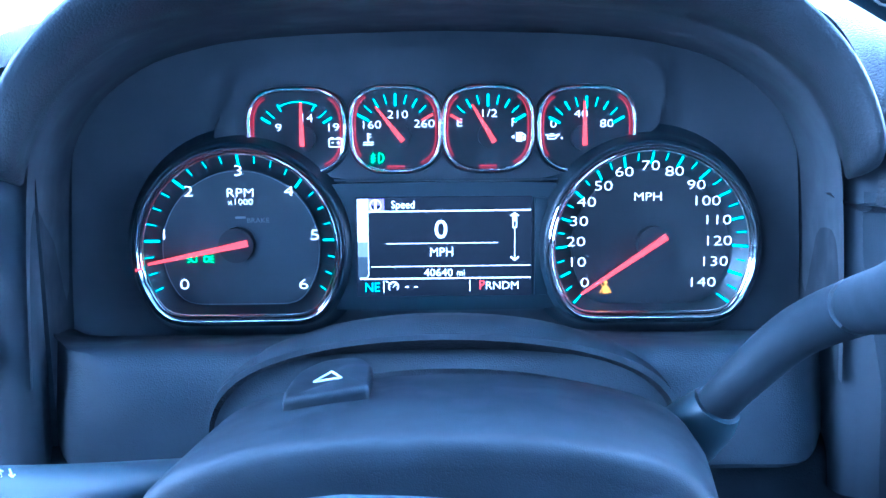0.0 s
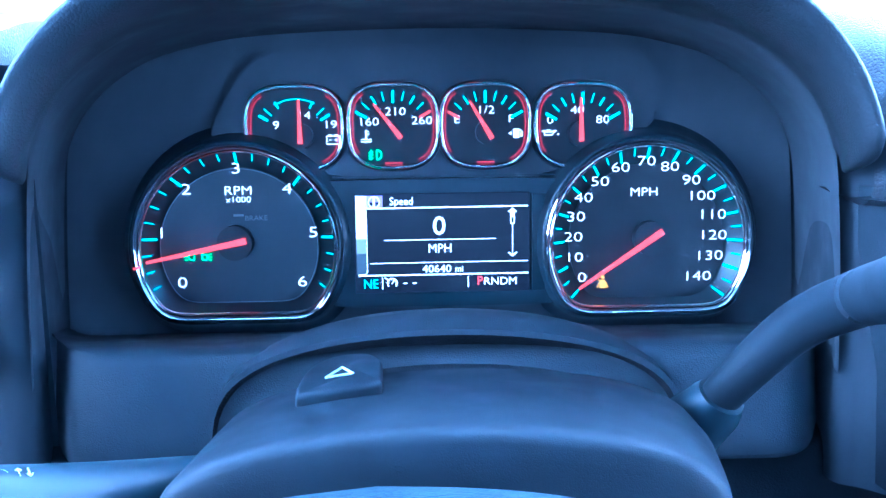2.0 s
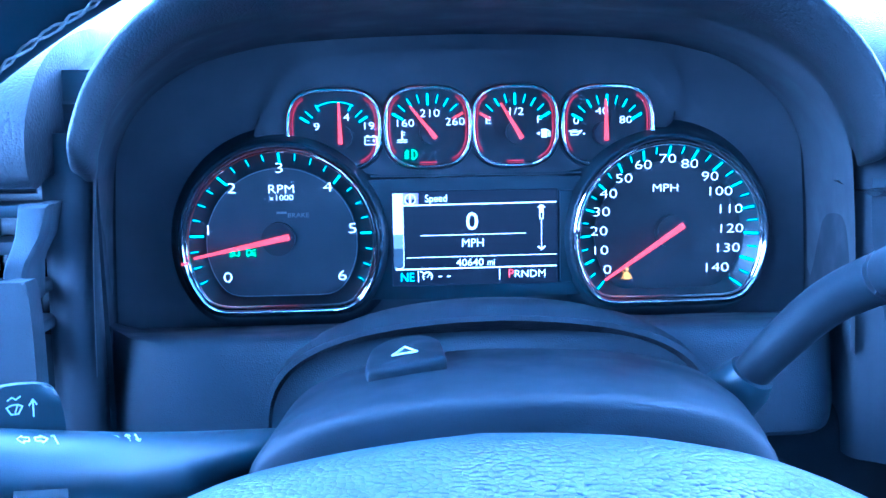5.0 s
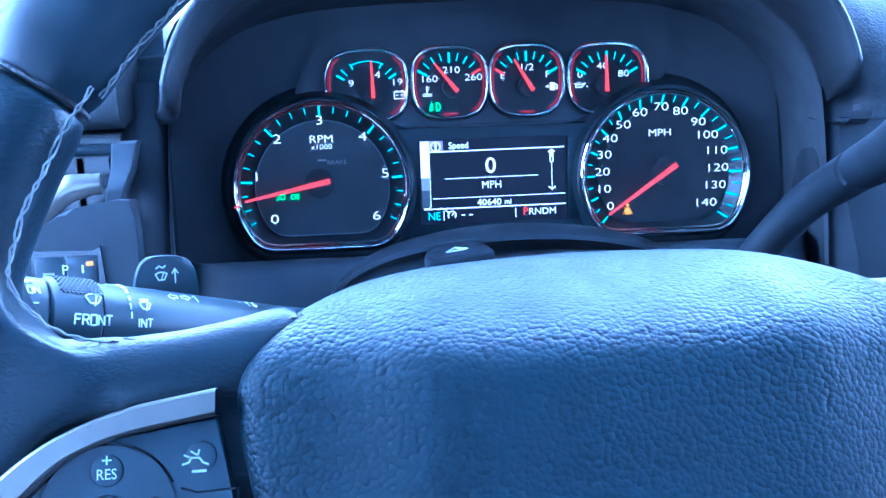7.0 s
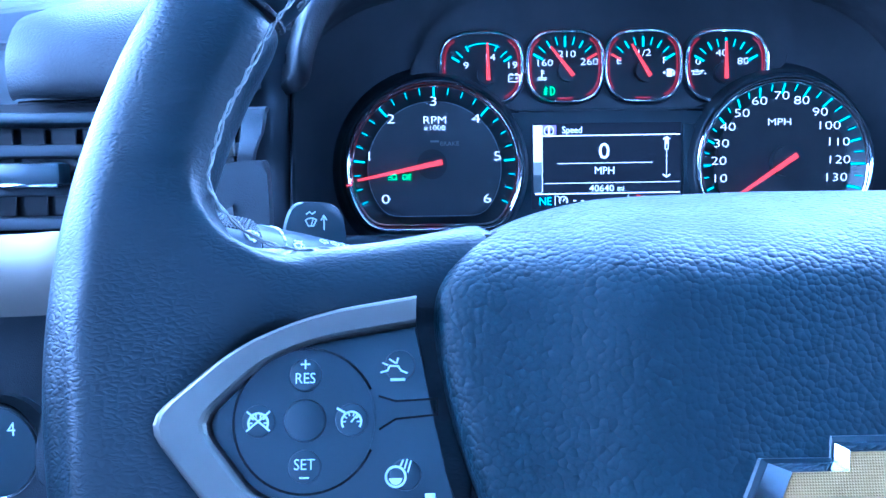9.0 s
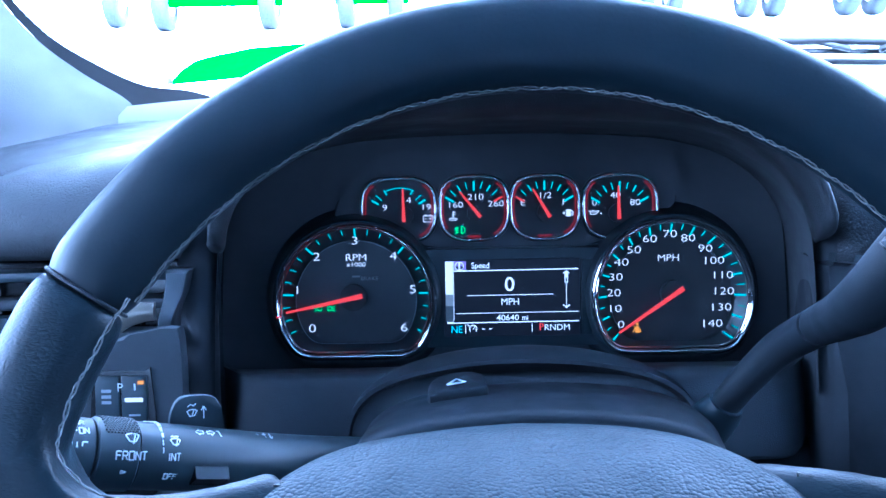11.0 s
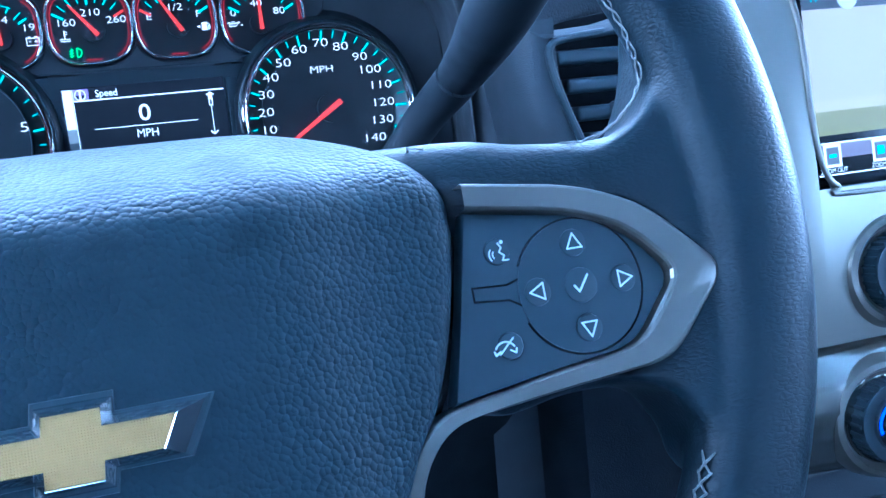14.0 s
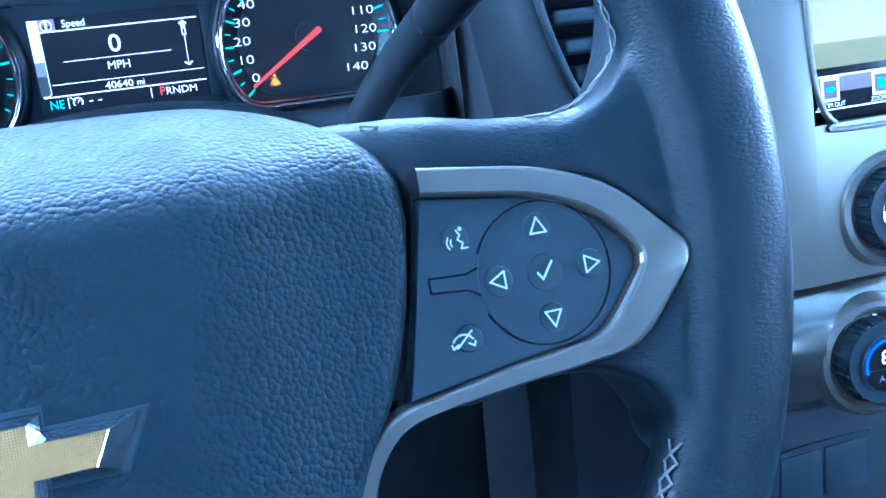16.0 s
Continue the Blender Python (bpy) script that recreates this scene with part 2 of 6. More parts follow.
def join(*bms):
    out = bmesh.new()
    for b in bms:
        me = bpy.data.meshes.new("tmp")
        b.to_mesh(me)
        b.free()
        out.from_mesh(me)
        bpy.data.meshes.remove(me)
    return out


def circle_pts(cu, cv, r, a0=0, a1=360, k=24):
    return [(cu + r * math.cos(radians(a0 + (a1 - a0) * i / k)), cv + r * math.sin(radians(a0 + (a1 - a0) * i / k))) for i in range(k + 1)]


def writing(name, text, cu, cv, height, n, mat, parent, wide=1.0, bold=0.0, thick=0.2, slant=0.0, turn=0.0):
    """Letters of the built-in font, centred at (cu, cv), with capitals of that height."""
    cd = bpy.data.curves.new(name, "FONT")
    cd.body, cd.align_x, cd.align_y, cd.size = text, "CENTER", "CENTER", 1.0
    cd.offset, cd.extrude, cd.resolution_u, cd.shear = bold, 0.0, 3, slant
    tmp = bpy.data.objects.new(name, cd)
    me = bpy.data.meshes.new_from_object(tmp)
    bpy.data.objects.remove(tmp)
    bpy.data.curves.remove(cd)
    bm = bmesh.new()
    bm.from_mesh(me)
    bpy.data.meshes.remove(me)
    k = height / 0.70
    lo = min(p.co.y for p in bm.verts)
    hi = max(p.co.y for p in bm.verts)
    mid = (lo + hi) / 2
    c, s = math.cos(radians(turn)), math.sin(radians(turn))
    for p in bm.verts:
        x, y = p.co.x * k * wide, (p.co.y - mid) * k
        p.co = Vector((cu + c * x - s * y, cv + s * x + c * y, n + thick))
    return part(name, bm, mat, parent, smooth=False)


# ---- instrument cluster ----
def flat_ring(cu, cv, r, flat, k=72, round_r=9.0):
    """A circle cut flat below, with rounded corners: points all round from the top."""
    half = math.sqrt(max(0.0, r * r - flat * flat))
    out = []
    for i in range(k):
        a = radians(90 + 360 * i / k)
        u, v = r * math.cos(a), r * math.sin(a)
        if v < -flat:
            u, v = u * flat / max(flat, -v) * 1.0, -flat
        out.append((u, v))
    for _ in range(3):
        out = [(0.25 * out[i - 1][0] + 0.5 * out[i][0] + 0.25 * out[(i + 1) % k][0], 0.25 * out[i - 1][1] + 0.5 * out[i][1] + 0.25 * out[(i + 1) % k][1]) for i in range(k)]
    return [(cu + u, cv + v) for u, v in out]


def oct_ring(cu, cv, w, h, k=64):
    """A rounded, squarish outline, cut more at its lower corners."""
    out = []
    for i in range(k):
        a = radians(90 + 360 * i / k)
        c, s = math.cos(a), math.sin(a)
        power = 3.1 if s > 0 else 2.8
        e = (abs(c) ** power + abs(s) ** power) ** (-1 / power)
        out.append((cu + w * c * e, cv + h * s * e))
    return out


def grow(outline, by):
    """The outline moved outwards by so many millimetres."""
    k = len(outline)
    out = []
    for i in range(k):
        a, b = Vector(outline[i - 1]), Vector(outline[(i + 1) % k])
        d = (b - a).normalized()
        out.append((outline[i][0] + d.y * by, outline[i][1] - d.x * by))
    return out


def ring_band(outline, profile):
    """A moulding swept round an outline; profile: rows of (outwards, n)."""
    return loft([[(u, v, n) for u, v in grow(outline, o)] for o, n in profile])


cluster = thing("instrument_cluster", "black instrument cluster with lit white numerals, teal ticks and red needles", "instrument cluster")
CHROME_PROFILE = [(-3.9, 4.6), (-3.5, 5.6), (-2.6, 6.2), (-1.9, 6.0), (-1.2, 6.9), (-0.4, 7.2), (0.2, 6.8), (0.5, 5.6), (0.6, 2.0)]
COLLAR_PROFILE = [(0.5, 5.0), (1.4, 5.6), (2.4, 5.0), (3.6, 2.2), (4.8, -3.0), (6.2, -9.0), (9.0, -14.0), (12.0, -17.0)]

HX = -2.0
HALF = [(187, -62), (186, -20), (184, 20), (182, 45), (178, 62), (170, 80), (157, 97), (139, 112), (119, 120.5), (96, 126.5), (60, 130), (25, 131.5), (0, 132)]
half = smooth2(HALF, 3)
contour = [(-u, v) for u, v in half] + [(u, v) for u, v in half[-2::-1]]
part("backing_panel", slab([(HX + u * 1.08, v * (1.0 if v > 0 else 1.05)) for u, v in contour], -24, -16), HOODIN, cluster, "matt black backing panel")


def needle(cu, cv, angle, reach, tail, w, hub_r, parent, n):
    part("hub", disc(cu, cv, hub_r, n, n + 6.0, 48, 1.2), FACE, parent, "black round needle hub")
    d = Vector((math.cos(radians(angle)), math.sin(radians(angle))))
    c = Vector((cu, cv))
    part("needle", bar(c - d * tail, c + d * reach, w, n + 6.6, 1.0, w * 0.42), RED, parent, "glowing red needle")


CONE = ((42.6, -3.2), (51.2, 4.8))  # the scale's sloping wall: radius and height at its foot and rim


def on_cone(cu, cv, a, r, side, lift):
    """A point of the scale's wall, side millimetres off the spoke at angle a."""
    (r0, n0), (r1, n1) = CONE
    c, s_ = math.cos(radians(a)), math.sin(radians(a))
    return (cu + r * c - side * s_, cv + r * s_ + side * c, n0 + (n1 - n0) * (r - r0) / (r1 - r0) + lift)


def cone_tick(cu, cv, a, r0, r1, w):
    """A mark lying on the sloping wall."""
    corners = [(r0, -w / 2), (r1, -w / 2), (r1, w / 2), (r0, w / 2)]
    pts = [on_cone(cu, cv, a, r, q, -0.2) for r, q in corners] + [on_cone(cu, cv, a, r, q, 0.55) for r, q in corners]
    return pts, [(4, 5, 6, 7), (0, 1, 5, 4), (1, 2, 6, 5), (2, 3, 7, 6), (3, 0, 4, 7)]


def big_gauge(name, cu, cv, r, flat, ticks, numerals, caption, label, size):
    g = part(name, slab(flat_ring(cu, cv, 45.0, flat - 4.0), -12, -3.4), FACE, cluster, label)
    ring = flat_ring(cu, cv, r, flat)
    foot = flat_ring(cu, cv, CONE[0][0], flat - 9.5)
    part("scale_wall", loft([[(u, v, CONE[0][1]) for u, v in foot], [(u, v, CONE[1][1]) for u, v in grow(ring, -3.6)]]), WALL, g, "sloping dark wall that carries the scale")
    part("chrome_ring", ring_band(ring, CHROME_PROFILE), CHROME, g, "polished chrome ring")
    part("collar", ring_band(ring, COLLAR_PROFILE), SMOOTH, g, "black collar round the chrome ring")
    for a, r0, r1, w in ticks:
        part("tick", cone_tick(cu, cv, a, r0, r1, w), TEAL, g, smooth=False)
    for text, u, v in numerals:
        writing("numeral", text, u, v, size, 0.0, NUMERAL, g, 1.42, -0.014)
    for text, u, v, h in caption:
        writing("caption", text, u, v, h, 0.1, NUMERAL, g, 1.18, -0.01)
    return g


TU, TV, SU, SV = -106.0, -9.2, 112.2, -9.8
tach_ticks = []
for i in range(25):
    a = 90 + 42 * (3 - i / 4)
    tach_ticks.append((a, 43.8 if i % 4 == 0 else 46.4, 50.2, 1.25 if i % 4 == 0 else 0.6))
tach_nums = [("0", -136.8, -27.7), ("1", -146.6, -0.9), ("2", -132.7, 22), ("3", -106.2, 32.7), ("4", -79.7, 21.7), ("5", -66.6, -1.7), ("6", -73.2, -28.1)]
tach = big_gauge("tachometer", TU, TV, 54.6, 38.0, tach_ticks, tach_nums, [("RPM", -105.5, 21.0, 4.8), ("x1000", -105.5, 16.2, 3.2)], "engine speed dial with a grey centre disc", 5.7)
part("centre_disc", slab(flat_ring(TU, TV, 42.4, 30.0), -3.4, -0.05, 0.5, 2), DISC, tach, "dark grey raised centre disc")
part("disc_rim", line(flat_ring(TU, TV, 41.9, 29.5), 0.3, -0.04, 0.1, True), PAINTGREY, tach)
needle(-107.5, -6.5, 191.5, 47, 6.5, 3.4, 9.2, tach, 0.0)
part("red_mark", bar((-160.5, -19.0), (-157, -18.4), 1.2, 6.8, 0.6), RED, tach)
lamp = [line(circle_pts(-131.3, -14.2, 1.5, 90, 270, 8) + [(-130.0, -15.7), (-130.0, -12.7)], 0.4, 0.1, 0.2, True), line(circle_pts(-124.6, -14.2, 1.5, 90, -90, 8) + [(-125.8, -15.7), (-125.8, -12.7)], 0.4, 0.1, 0.2, True)]
for s, x in ((-1, -133.4), (1, -122.5)):
    for k in (-1, 0, 1):
        lamp.append(line([(x, -14.2 + k * 1.3), (x + s * 1.7, -14.2 + k * 1.8)], 0.4, 0.1, 0.2))
part("parking_lamp_telltale", join(*lamp), GREEN, tach, "green parking lamp telltale")

part("lamp_window", box(-108.5, -103.0, 7.2, 8.4, -0.04, 0.02), PAINTDIM, tach)
writing("caption", "BRAKE", -96.5, 6.3, 2.6, 0.0, PAINTDIM, tach, 1.1)

speed_ticks = []
for i in range(29):
    a = 90 + 1.79 * (70 - 5 * i)
    speed_ticks.append((a, 44.4 if i % 2 == 0 else 46.6, 50.4, 1.15 if i % 2 == 0 else 0.65))
speed_nums = [("0", 77.4, -28.6), ("10", 73.0, -17.5), ("20", 72.5, -6.5), ("30", 73.9, 4.4), ("40", 78.0, 14.6), ("50", 86.7, 23.1), ("60", 97.7, 30.5), ("70", 111.6, 33.7)]
speed_nums += [("80", 124.3, 30.6), ("90", 136.0, 23.3), ("100", 141.6, 14.8), ("110", 147.7, 4.6), ("120", 148.3, -6.6), ("130", 146.5, -17.7), ("140", 140.2, -28.9)]
speedo = big_gauge("speedometer", SU, SV, 55.4, 37.4, speed_ticks, speed_nums, [("MPH", 110.5, 17.2, 4.6)], "road speed dial with lit numerals", 5.2)
part("centre_disc", slab(flat_ring(SU, SV, 42.4, 30.5), -3.4, -0.05, 0.5, 2), FACE, speedo, "dark centre disc")
needle(113.5, -7.5, 214, 47, 7, 3.4, 9.2, speedo, 0.0)
belt = [slab(circle_pts(88.6, -28.6, 1.0, 0, 360, 12)[:-1], 0.2, 0.4), slab([(87.0, -34.6), (87.3, -30.8), (88.6, -29.8), (89.9, -30.8), (90.2, -34.6)], 0.2, 0.4), line([(86.2, -29.9), (90.6, -33.8)], 0.6, 0.3, 0.3), line([(85.6, -34.3), (87, -31.6)], 0.5, 0.2, 0.2), line([(91.5, -34.3), (90.2, -31.6)], 0.5, 0.2, 0.2)]
part("seat_belt_telltale", join(*belt), AMBER, speedo, "amber seat belt telltale")

small_specs = [("voltage_gauge", -75.6, -72.0, 49.0, 91.0), ("coolant_gauge", -23.2, -21.5, 50.5, 128.5), ("fuel_gauge", 26.0, 27.0, 50.0, 121.0), ("oil_gauge", 78.4, 76.5, 48.5, 91.0)]
small = {}
for name, cu, hu, hv, ang in small_specs:
    cv = 53.0 if name in ("voltage_gauge", "oil_gauge") else 53.6
    w = 23.4 if name in ("coolant_gauge", "fuel_gauge") else 25.0
    outline = oct_ring(cu, cv, w, 21.4)
    g = part(name, slab(grow(outline, -0.8), -8, -0.5), FACE, cluster, "small black gauge with lit scale")
    small[name] = g
    g.location = (0, 0, -0.006)
    part("chrome_ring", ring_band(outline, [(-1.0, -6), (-0.9, 0.6), (-0.5, 1.4), (0.0, 1.3), (0.5, 1.0), (0.9, 2.2), (1.3, 2.5), (1.6, 2.0), (1.75, 0), (1.8, -6)]), CHROME, g, "polished chrome ring")
    part("collar", ring_band(outline, [(1.7, 0), (2.2, 0.4), (2.6, -1.0), (3.2, -8)]), SMOOTH, g)
    red = grow(outline, -1.9)
    k = len(red)
    part("red_line", join(line(red[7:24], 0.5, -0.3, 0.3), line(red[38:58], 0.5, -0.3, 0.3), line(red[30:35], 0.6, -0.3, 0.3)), REDLINE, g, "thin glowing red edge line")
    needle(hu, hv, ang, 19.0, 4.0, 2.6, 6.6, g, 0.0)
    if name == "voltage_gauge":
        marks = [(a, 15.6, 21.0, 1.3 if a in (148, 32) else 0.7, TEAL) for a in (148, 136, 44, 32)] + [(118, 16.5, 20.5, 0.9, TEAL), (62, 16.5, 20.5, 0.9, TEAL)]
        part("scale_arc", line(circle_pts(cu + 1, hv - 2, 21.5, 117, 63, 10), 0.6, -0.2, 0.3), TEAL, g)
    else:
        marks = []
        for i in range(9):
            a = 150 - 15 * i
            red_end = (name == "coolant_gauge" and i == 8) or (name == "fuel_gauge" and i == 0)
            marks.append((a, 15.4 if i in (0, 4, 8) else 17.0, 22.0, 1.4 if i in (0, 4, 8) else (1.0 if i in (2, 6) else 0.7), RED if red_end else TEAL))
    for a, r0, r1, w_, m in marks:
        c, s = math.cos(radians(a)), math.sin(radians(a))
        part("tick", bar((cu + r0 * c * 1.05, hv + r0 * s), (cu + r1 * c * 1.05, hv + r1 * s), w_, -0.2, 0.3), m, g, smooth=False)
for g, items in (("voltage_gauge", [("9", -85.3, 55), ("14", -70.5, 60), ("19", -56.6, 55)]), ("coolant_gauge", [("160", -36.3, 56.2), ("210", -22, 61.5), ("260", -7.9, 56.6)]), ("fuel_gauge", [("E", 10.8, 57), ("1/2", 26.3, 61.8), ("F", 39.8, 57)]), ("oil_gauge", [("0", 60.8, 56), ("40", 75.5, 61.2), ("80", 89.2, 56)])):
    for text, u, v in items:
        writing("numeral", text, u, v, 4.2, -0.2, NUMERAL, small[g], 1.28, -0.012)
part("battery_symbol", join(line([(-58.6, 44.6), (-58.6, 48.8), (-52, 48.8), (-52, 44.6)], 0.45, 0, 0.2, True), line([(-57.4, 46.8), (-56.2, 46.8)], 0.4, 0, 0.2), line([(-54.4, 46.8), (-53.0, 46.8)], 0.4, 0, 0.2), line([(-53.7, 47.5), (-53.7, 46.1)], 0.4, 0, 0.2), line([(-57.6, 49.4), (-56.4, 49.4)], 0.6, 0, 0.2), line([(-54.2, 49.4), (-53, 49.4)], 0.6, 0, 0.2)), NUMERAL, small["voltage_gauge"])
part("coolant_symbol", join(line([(-37.8, 51.5), (-37.8, 47.2)], 0.7, 0, 0.2), line([(-37.8, 51), (-36.2, 51)], 0.4, 0, 0.2), line([(-37.8, 49.6), (-36.2, 49.6)], 0.4, 0, 0.2), line([(-40.4, 46.6), (-39.4, 47), (-38.4, 46.6), (-37.2, 47), (-36.2, 46.6), (-35, 47)], 0.45, 0, 0.2), line([(-40.4, 45.4), (-39.4, 45.8), (-38.4, 45.4), (-37.2, 45.8), (-36.2, 45.4), (-35, 45.8)], 0.45, 0, 0.2)), NUMERAL, small["coolant_gauge"])
fog = [line(circle_pts(-32.3, 38.6, 2.6, 90, -90, 8), 0.5, 0, 0.2, True)]
for k in (-1, 0, 1):
    fog.append(line([(-34.2, 38.6 + k * 1.6), (-36.6, 38.0 + k * 1.6)], 0.45, 0, 0.2))
fog.append(line([(-35.4, 41.4), (-35.0, 39.8), (-35.8, 38.2), (-35.2, 36.0)], 0.4, 0, 0.2))
part("fog_lamp_telltale", join(*fog), GREEN, small["coolant_gauge"], "green fog lamp telltale")
part("fuel_symbol", join(slab([(41.0, 46.8), (41.0, 51.6), (44.2, 51.6), (44.2, 46.8)], 0, 0.2), line([(44.4, 51.0), (45.8, 50.0), (45.8, 47.6), (45.0, 47.6), (45.0, 49.4)], 0.45, 0, 0.2), slab([(38.2, 49.2), (40, 50.2), (40, 48.2)], 0, 0.2)), NUMERAL, small["fuel_gauge"])
part("oil_symbol", join(line([(56.6, 50.0), (57.8, 50.3), (57.8, 48.0), (61.6, 48.0), (64.0, 50.4), (61.2, 49.6), (57.8, 49.6)], 0.5, 0, 0.2), line([(59, 50.6), (61, 50.6)], 0.45, 0, 0.2), slab(circle_pts(65.3, 48.4, 0.5, 0, 360, 8)[:-1], 0, 0.2)), NUMERAL, small["oil_gauge"])

# central display and its surround
part("pod_fairing", slab(smooth2([(-118, 46), (-110, 72), (-102, 85), (-86, 93), (-50, 96), (-11, 97), (40, 96), (84, 94), (104, 92.5), (116, 88), (121, 78), (119, 64), (112, 50), (60, 28), (2, 26), (-56, 28)], 5, True), -17, -9.0, 1.6), HOODIN, cluster, "black fairing round the small gauges")
part("display_surround", slab(smooth2([(-54, 25), (60, 25), (62, 20), (56, -5), (60, -38), (56, -43), (-50, -43), (-54, -38), (-49, -5), (-56, 20)], 4, True), -17, -3.2, 1.2), SMOOTH, cluster, "black surround of the display")
part("trim_line", bar((-56, 27.0), (63, 27.0), 0.9, -4.0, 1.0), SMOOTH, cluster)
display = part("display", slab([(-45, 18), (49, 18), (49, -35.5), (-45, -35.5)], -3.2, -1.2, 0.4), SCREENBLACK, cluster, "lit colour display showing zero speed")
part("side_filler", box(50.5, 57.5, -35.5, 17, -3.2, -0.8, 0.5), SMOOTH, cluster)


def on_screen(bm, mat, label=""):
    return part("screen_mark", bm, mat, display, label, smooth=False)


SN = -1.15
on_screen(slab([(-44, 17), (-38.8, 17), (-38.8, -6), (-44, -6)], SN, SN + 0.12), SCREENWHITE)
on_screen(slab([(-44, -6), (-38.8, -6), (-38.8, -14), (-44, -14)], SN, SN + 0.12), glow("screen_bar_pale", (0.5, 0.52, 0.5), 0.5))
on_screen(slab([(-44, -14), (-38.8, -14), (-38.8, -25), (-44, -25)], SN, SN + 0.12), glow("screen_bar_teal", (0.2, 0.24, 0.26), 0.3))
on_screen(line([(-38.4, 17), (-38.4, -24), (-39.4, -25.4), (-43, -25.4)], 0.4, SN, 0.16), SCREENWHITE)
on_screen(slab([(-38.6, 17), (-29.6, 17), (-29.6, 10.4), (-38.6, 10.4)], SN, SN + 0.1), SCREENPURPLE)
on_screen(line(circle_pts(-34.2, 13.6, 2.9, 0, 360, 20), 0.5, SN + 0.1, 0.1), SCREENWHITE)
on_screen(line([(-34.2, 16), (-34.2, 11.4)], 1.0, SN + 0.1, 0.12), SCREENWHITE)
on_screen(slab(circle_pts(-34.2, 13.6, 2.7, 180, 250, 6) + [(-34.9, 13.6)], SN + 0.1, SN + 0.18), SCREENBLACK)
on_screen(slab(circle_pts(-34.2, 13.6, 2.7, 290, 360, 6) + [(-33.5, 13.6)], SN + 0.1, SN + 0.18), SCREENBLACK)
for a, b, w in (((-38.4, 10.2), (48.4, 10.6), 0.75), ((-29, -7), (31, -6.8), 0.45), ((-37, -19.4), (48.4, -19.1), 0.45), ((-43, -26), (48.4, -25.7), 0.75), ((-30.4, -27), (-30.4, -33.4), 0.5), ((15.8, -27), (15.8, -33), 0.5), ((39.9, 2.2), (39.9, -15.4), 0.4)):
    on_screen(bar(a, b, w, SN, 0.14), SCREENWHITE)
on_screen(slab([(38.7, 8.4), (41.1, 8.4), (41.1, 1.0), (38.7, 1.0)], SN, SN + 0.12), SCREENWHITE)
on_screen(slab([(39.3, 4.6), (40.5, 4.6), (40.5, 1.6), (39.3, 1.6)], SN + 0.12, SN + 0.2), SCREENBLACK)
on_screen(line([(37.9, 7.6), (39.9, 9.0), (41.9, 7.6)], 0.8, SN, 0.15), SCREENWHITE)
on_screen(line([(37.9, -14.6), (39.9, -16.2), (41.9, -14.6)], 0.9, SN, 0.15), SCREENWHITE)
for text, u, v, h, m, wide in (("Speed", -19.6, 13.3, 4.1, SCREENWHITE, 0.9), ("0", 0.5, 0.6, 9.8, SCREENWHITE, 1.05), ("MPH", 0.8, -11.6, 4.8, SCREENWHITE, 0.95), ("40640", -1.0, -22.7, 4.0, SCREENWHITE, 1.1), ("mi", 11.0, -22.9, 3.6, SCREENWHITE, 0.9), ("NE", -36.6, -30.4, 5.0, SCREENTEAL, 0.9), ("- -", -15.6, -30.4, 4.4, SCREENWHITE, 1.3), ("P", 22.2, -29.6, 4.9, SCREENRED, 0.95), ("RNDM", 33.2, -29.9, 4.2, SCREENWHITE, 1.05)):
    writing("screen_text", text, u, v, h, SN, m, display, wide, 0.0 if "M" in text else 0.008, 0.14)
cruise = [line(circle_pts(-25.2, -30.2, 2.6, -40, 220, 16), 0.55, SN, 0.14), line([(-25.4, -30.6), (-23.9, -28.6)], 0.5, SN, 0.14), line([(-29.2, -27.2), (-27.2, -28.4)], 0.6, SN, 0.14)]
for a in range(-20, 220, 40):
    cruise.append(line([(-25.2 + 1.7 * math.cos(radians(a)), -30.2 + 1.7 * math.sin(radians(a))), (-25.2 + 2.4 * math.cos(radians(a)), -30.2 + 2.4 * math.sin(radians(a)))], 0.4, SN, 0.14))
on_screen(join(*cruise), SCREENWHITE)


# ---- steering wheel ----
WO, WLEAN = (-17.0, -46.1, 365.2), 16.0
wheel = thing("steering_wheel", "black leather steering wheel with satin silver spokes and pale stitching", "steering wheel", WO, WLEAN)
RR, RN = 164.9, -5.2
RIM_U, RIM_V = 0.3, -8.2  # the rim's centre, off the hub


def rim_point(t, a, swell=0.0):
    """A point of the rim: t degrees round the wheel, a degrees round the section (0: outwards, 90: to the driver)."""
    c, s = math.cos(radians(t)), math.sin(radians(t))
    x, y = math.cos(radians(a)), math.sin(radians(a))
    fat = (abs(x) ** 2.35 + abs(y) ** 2.35) ** (-1 / 2.35)
    r = RR + ((18.3 if x > 0 else 13.3) + swell) * x * fat
    u, v = RIM_U + r * c, RIM_V + r * s
    return (u, v, RN + ((12.3 if y > 0 else 9.0) + swell) * y * fat + 0.052 * v + 0.031 * u)


def rim_section(t0, t1, swell, steps, sides=28):
    rings = []
    for i in range(steps + 1):
        t = t0 + (t1 - t0) * i / steps
        edge = min(i, steps - i)
        sw = swell - (1.6 if edge == 0 else 0.5 if edge == 1 else 0.0)
        rings.append([rim_point(t, 360 * k / sides, sw) for k in range(sides)])
    return loft(rings, True, True, True)


upper = part("upper_rim", rim_section(32.2, 147.8, 0.0, 90), LEATHER, wheel, "smooth black leather rim section")
part("lower_rim", rim_section(242.4, 297.6, 0.0, 40), LEATHER, wheel)


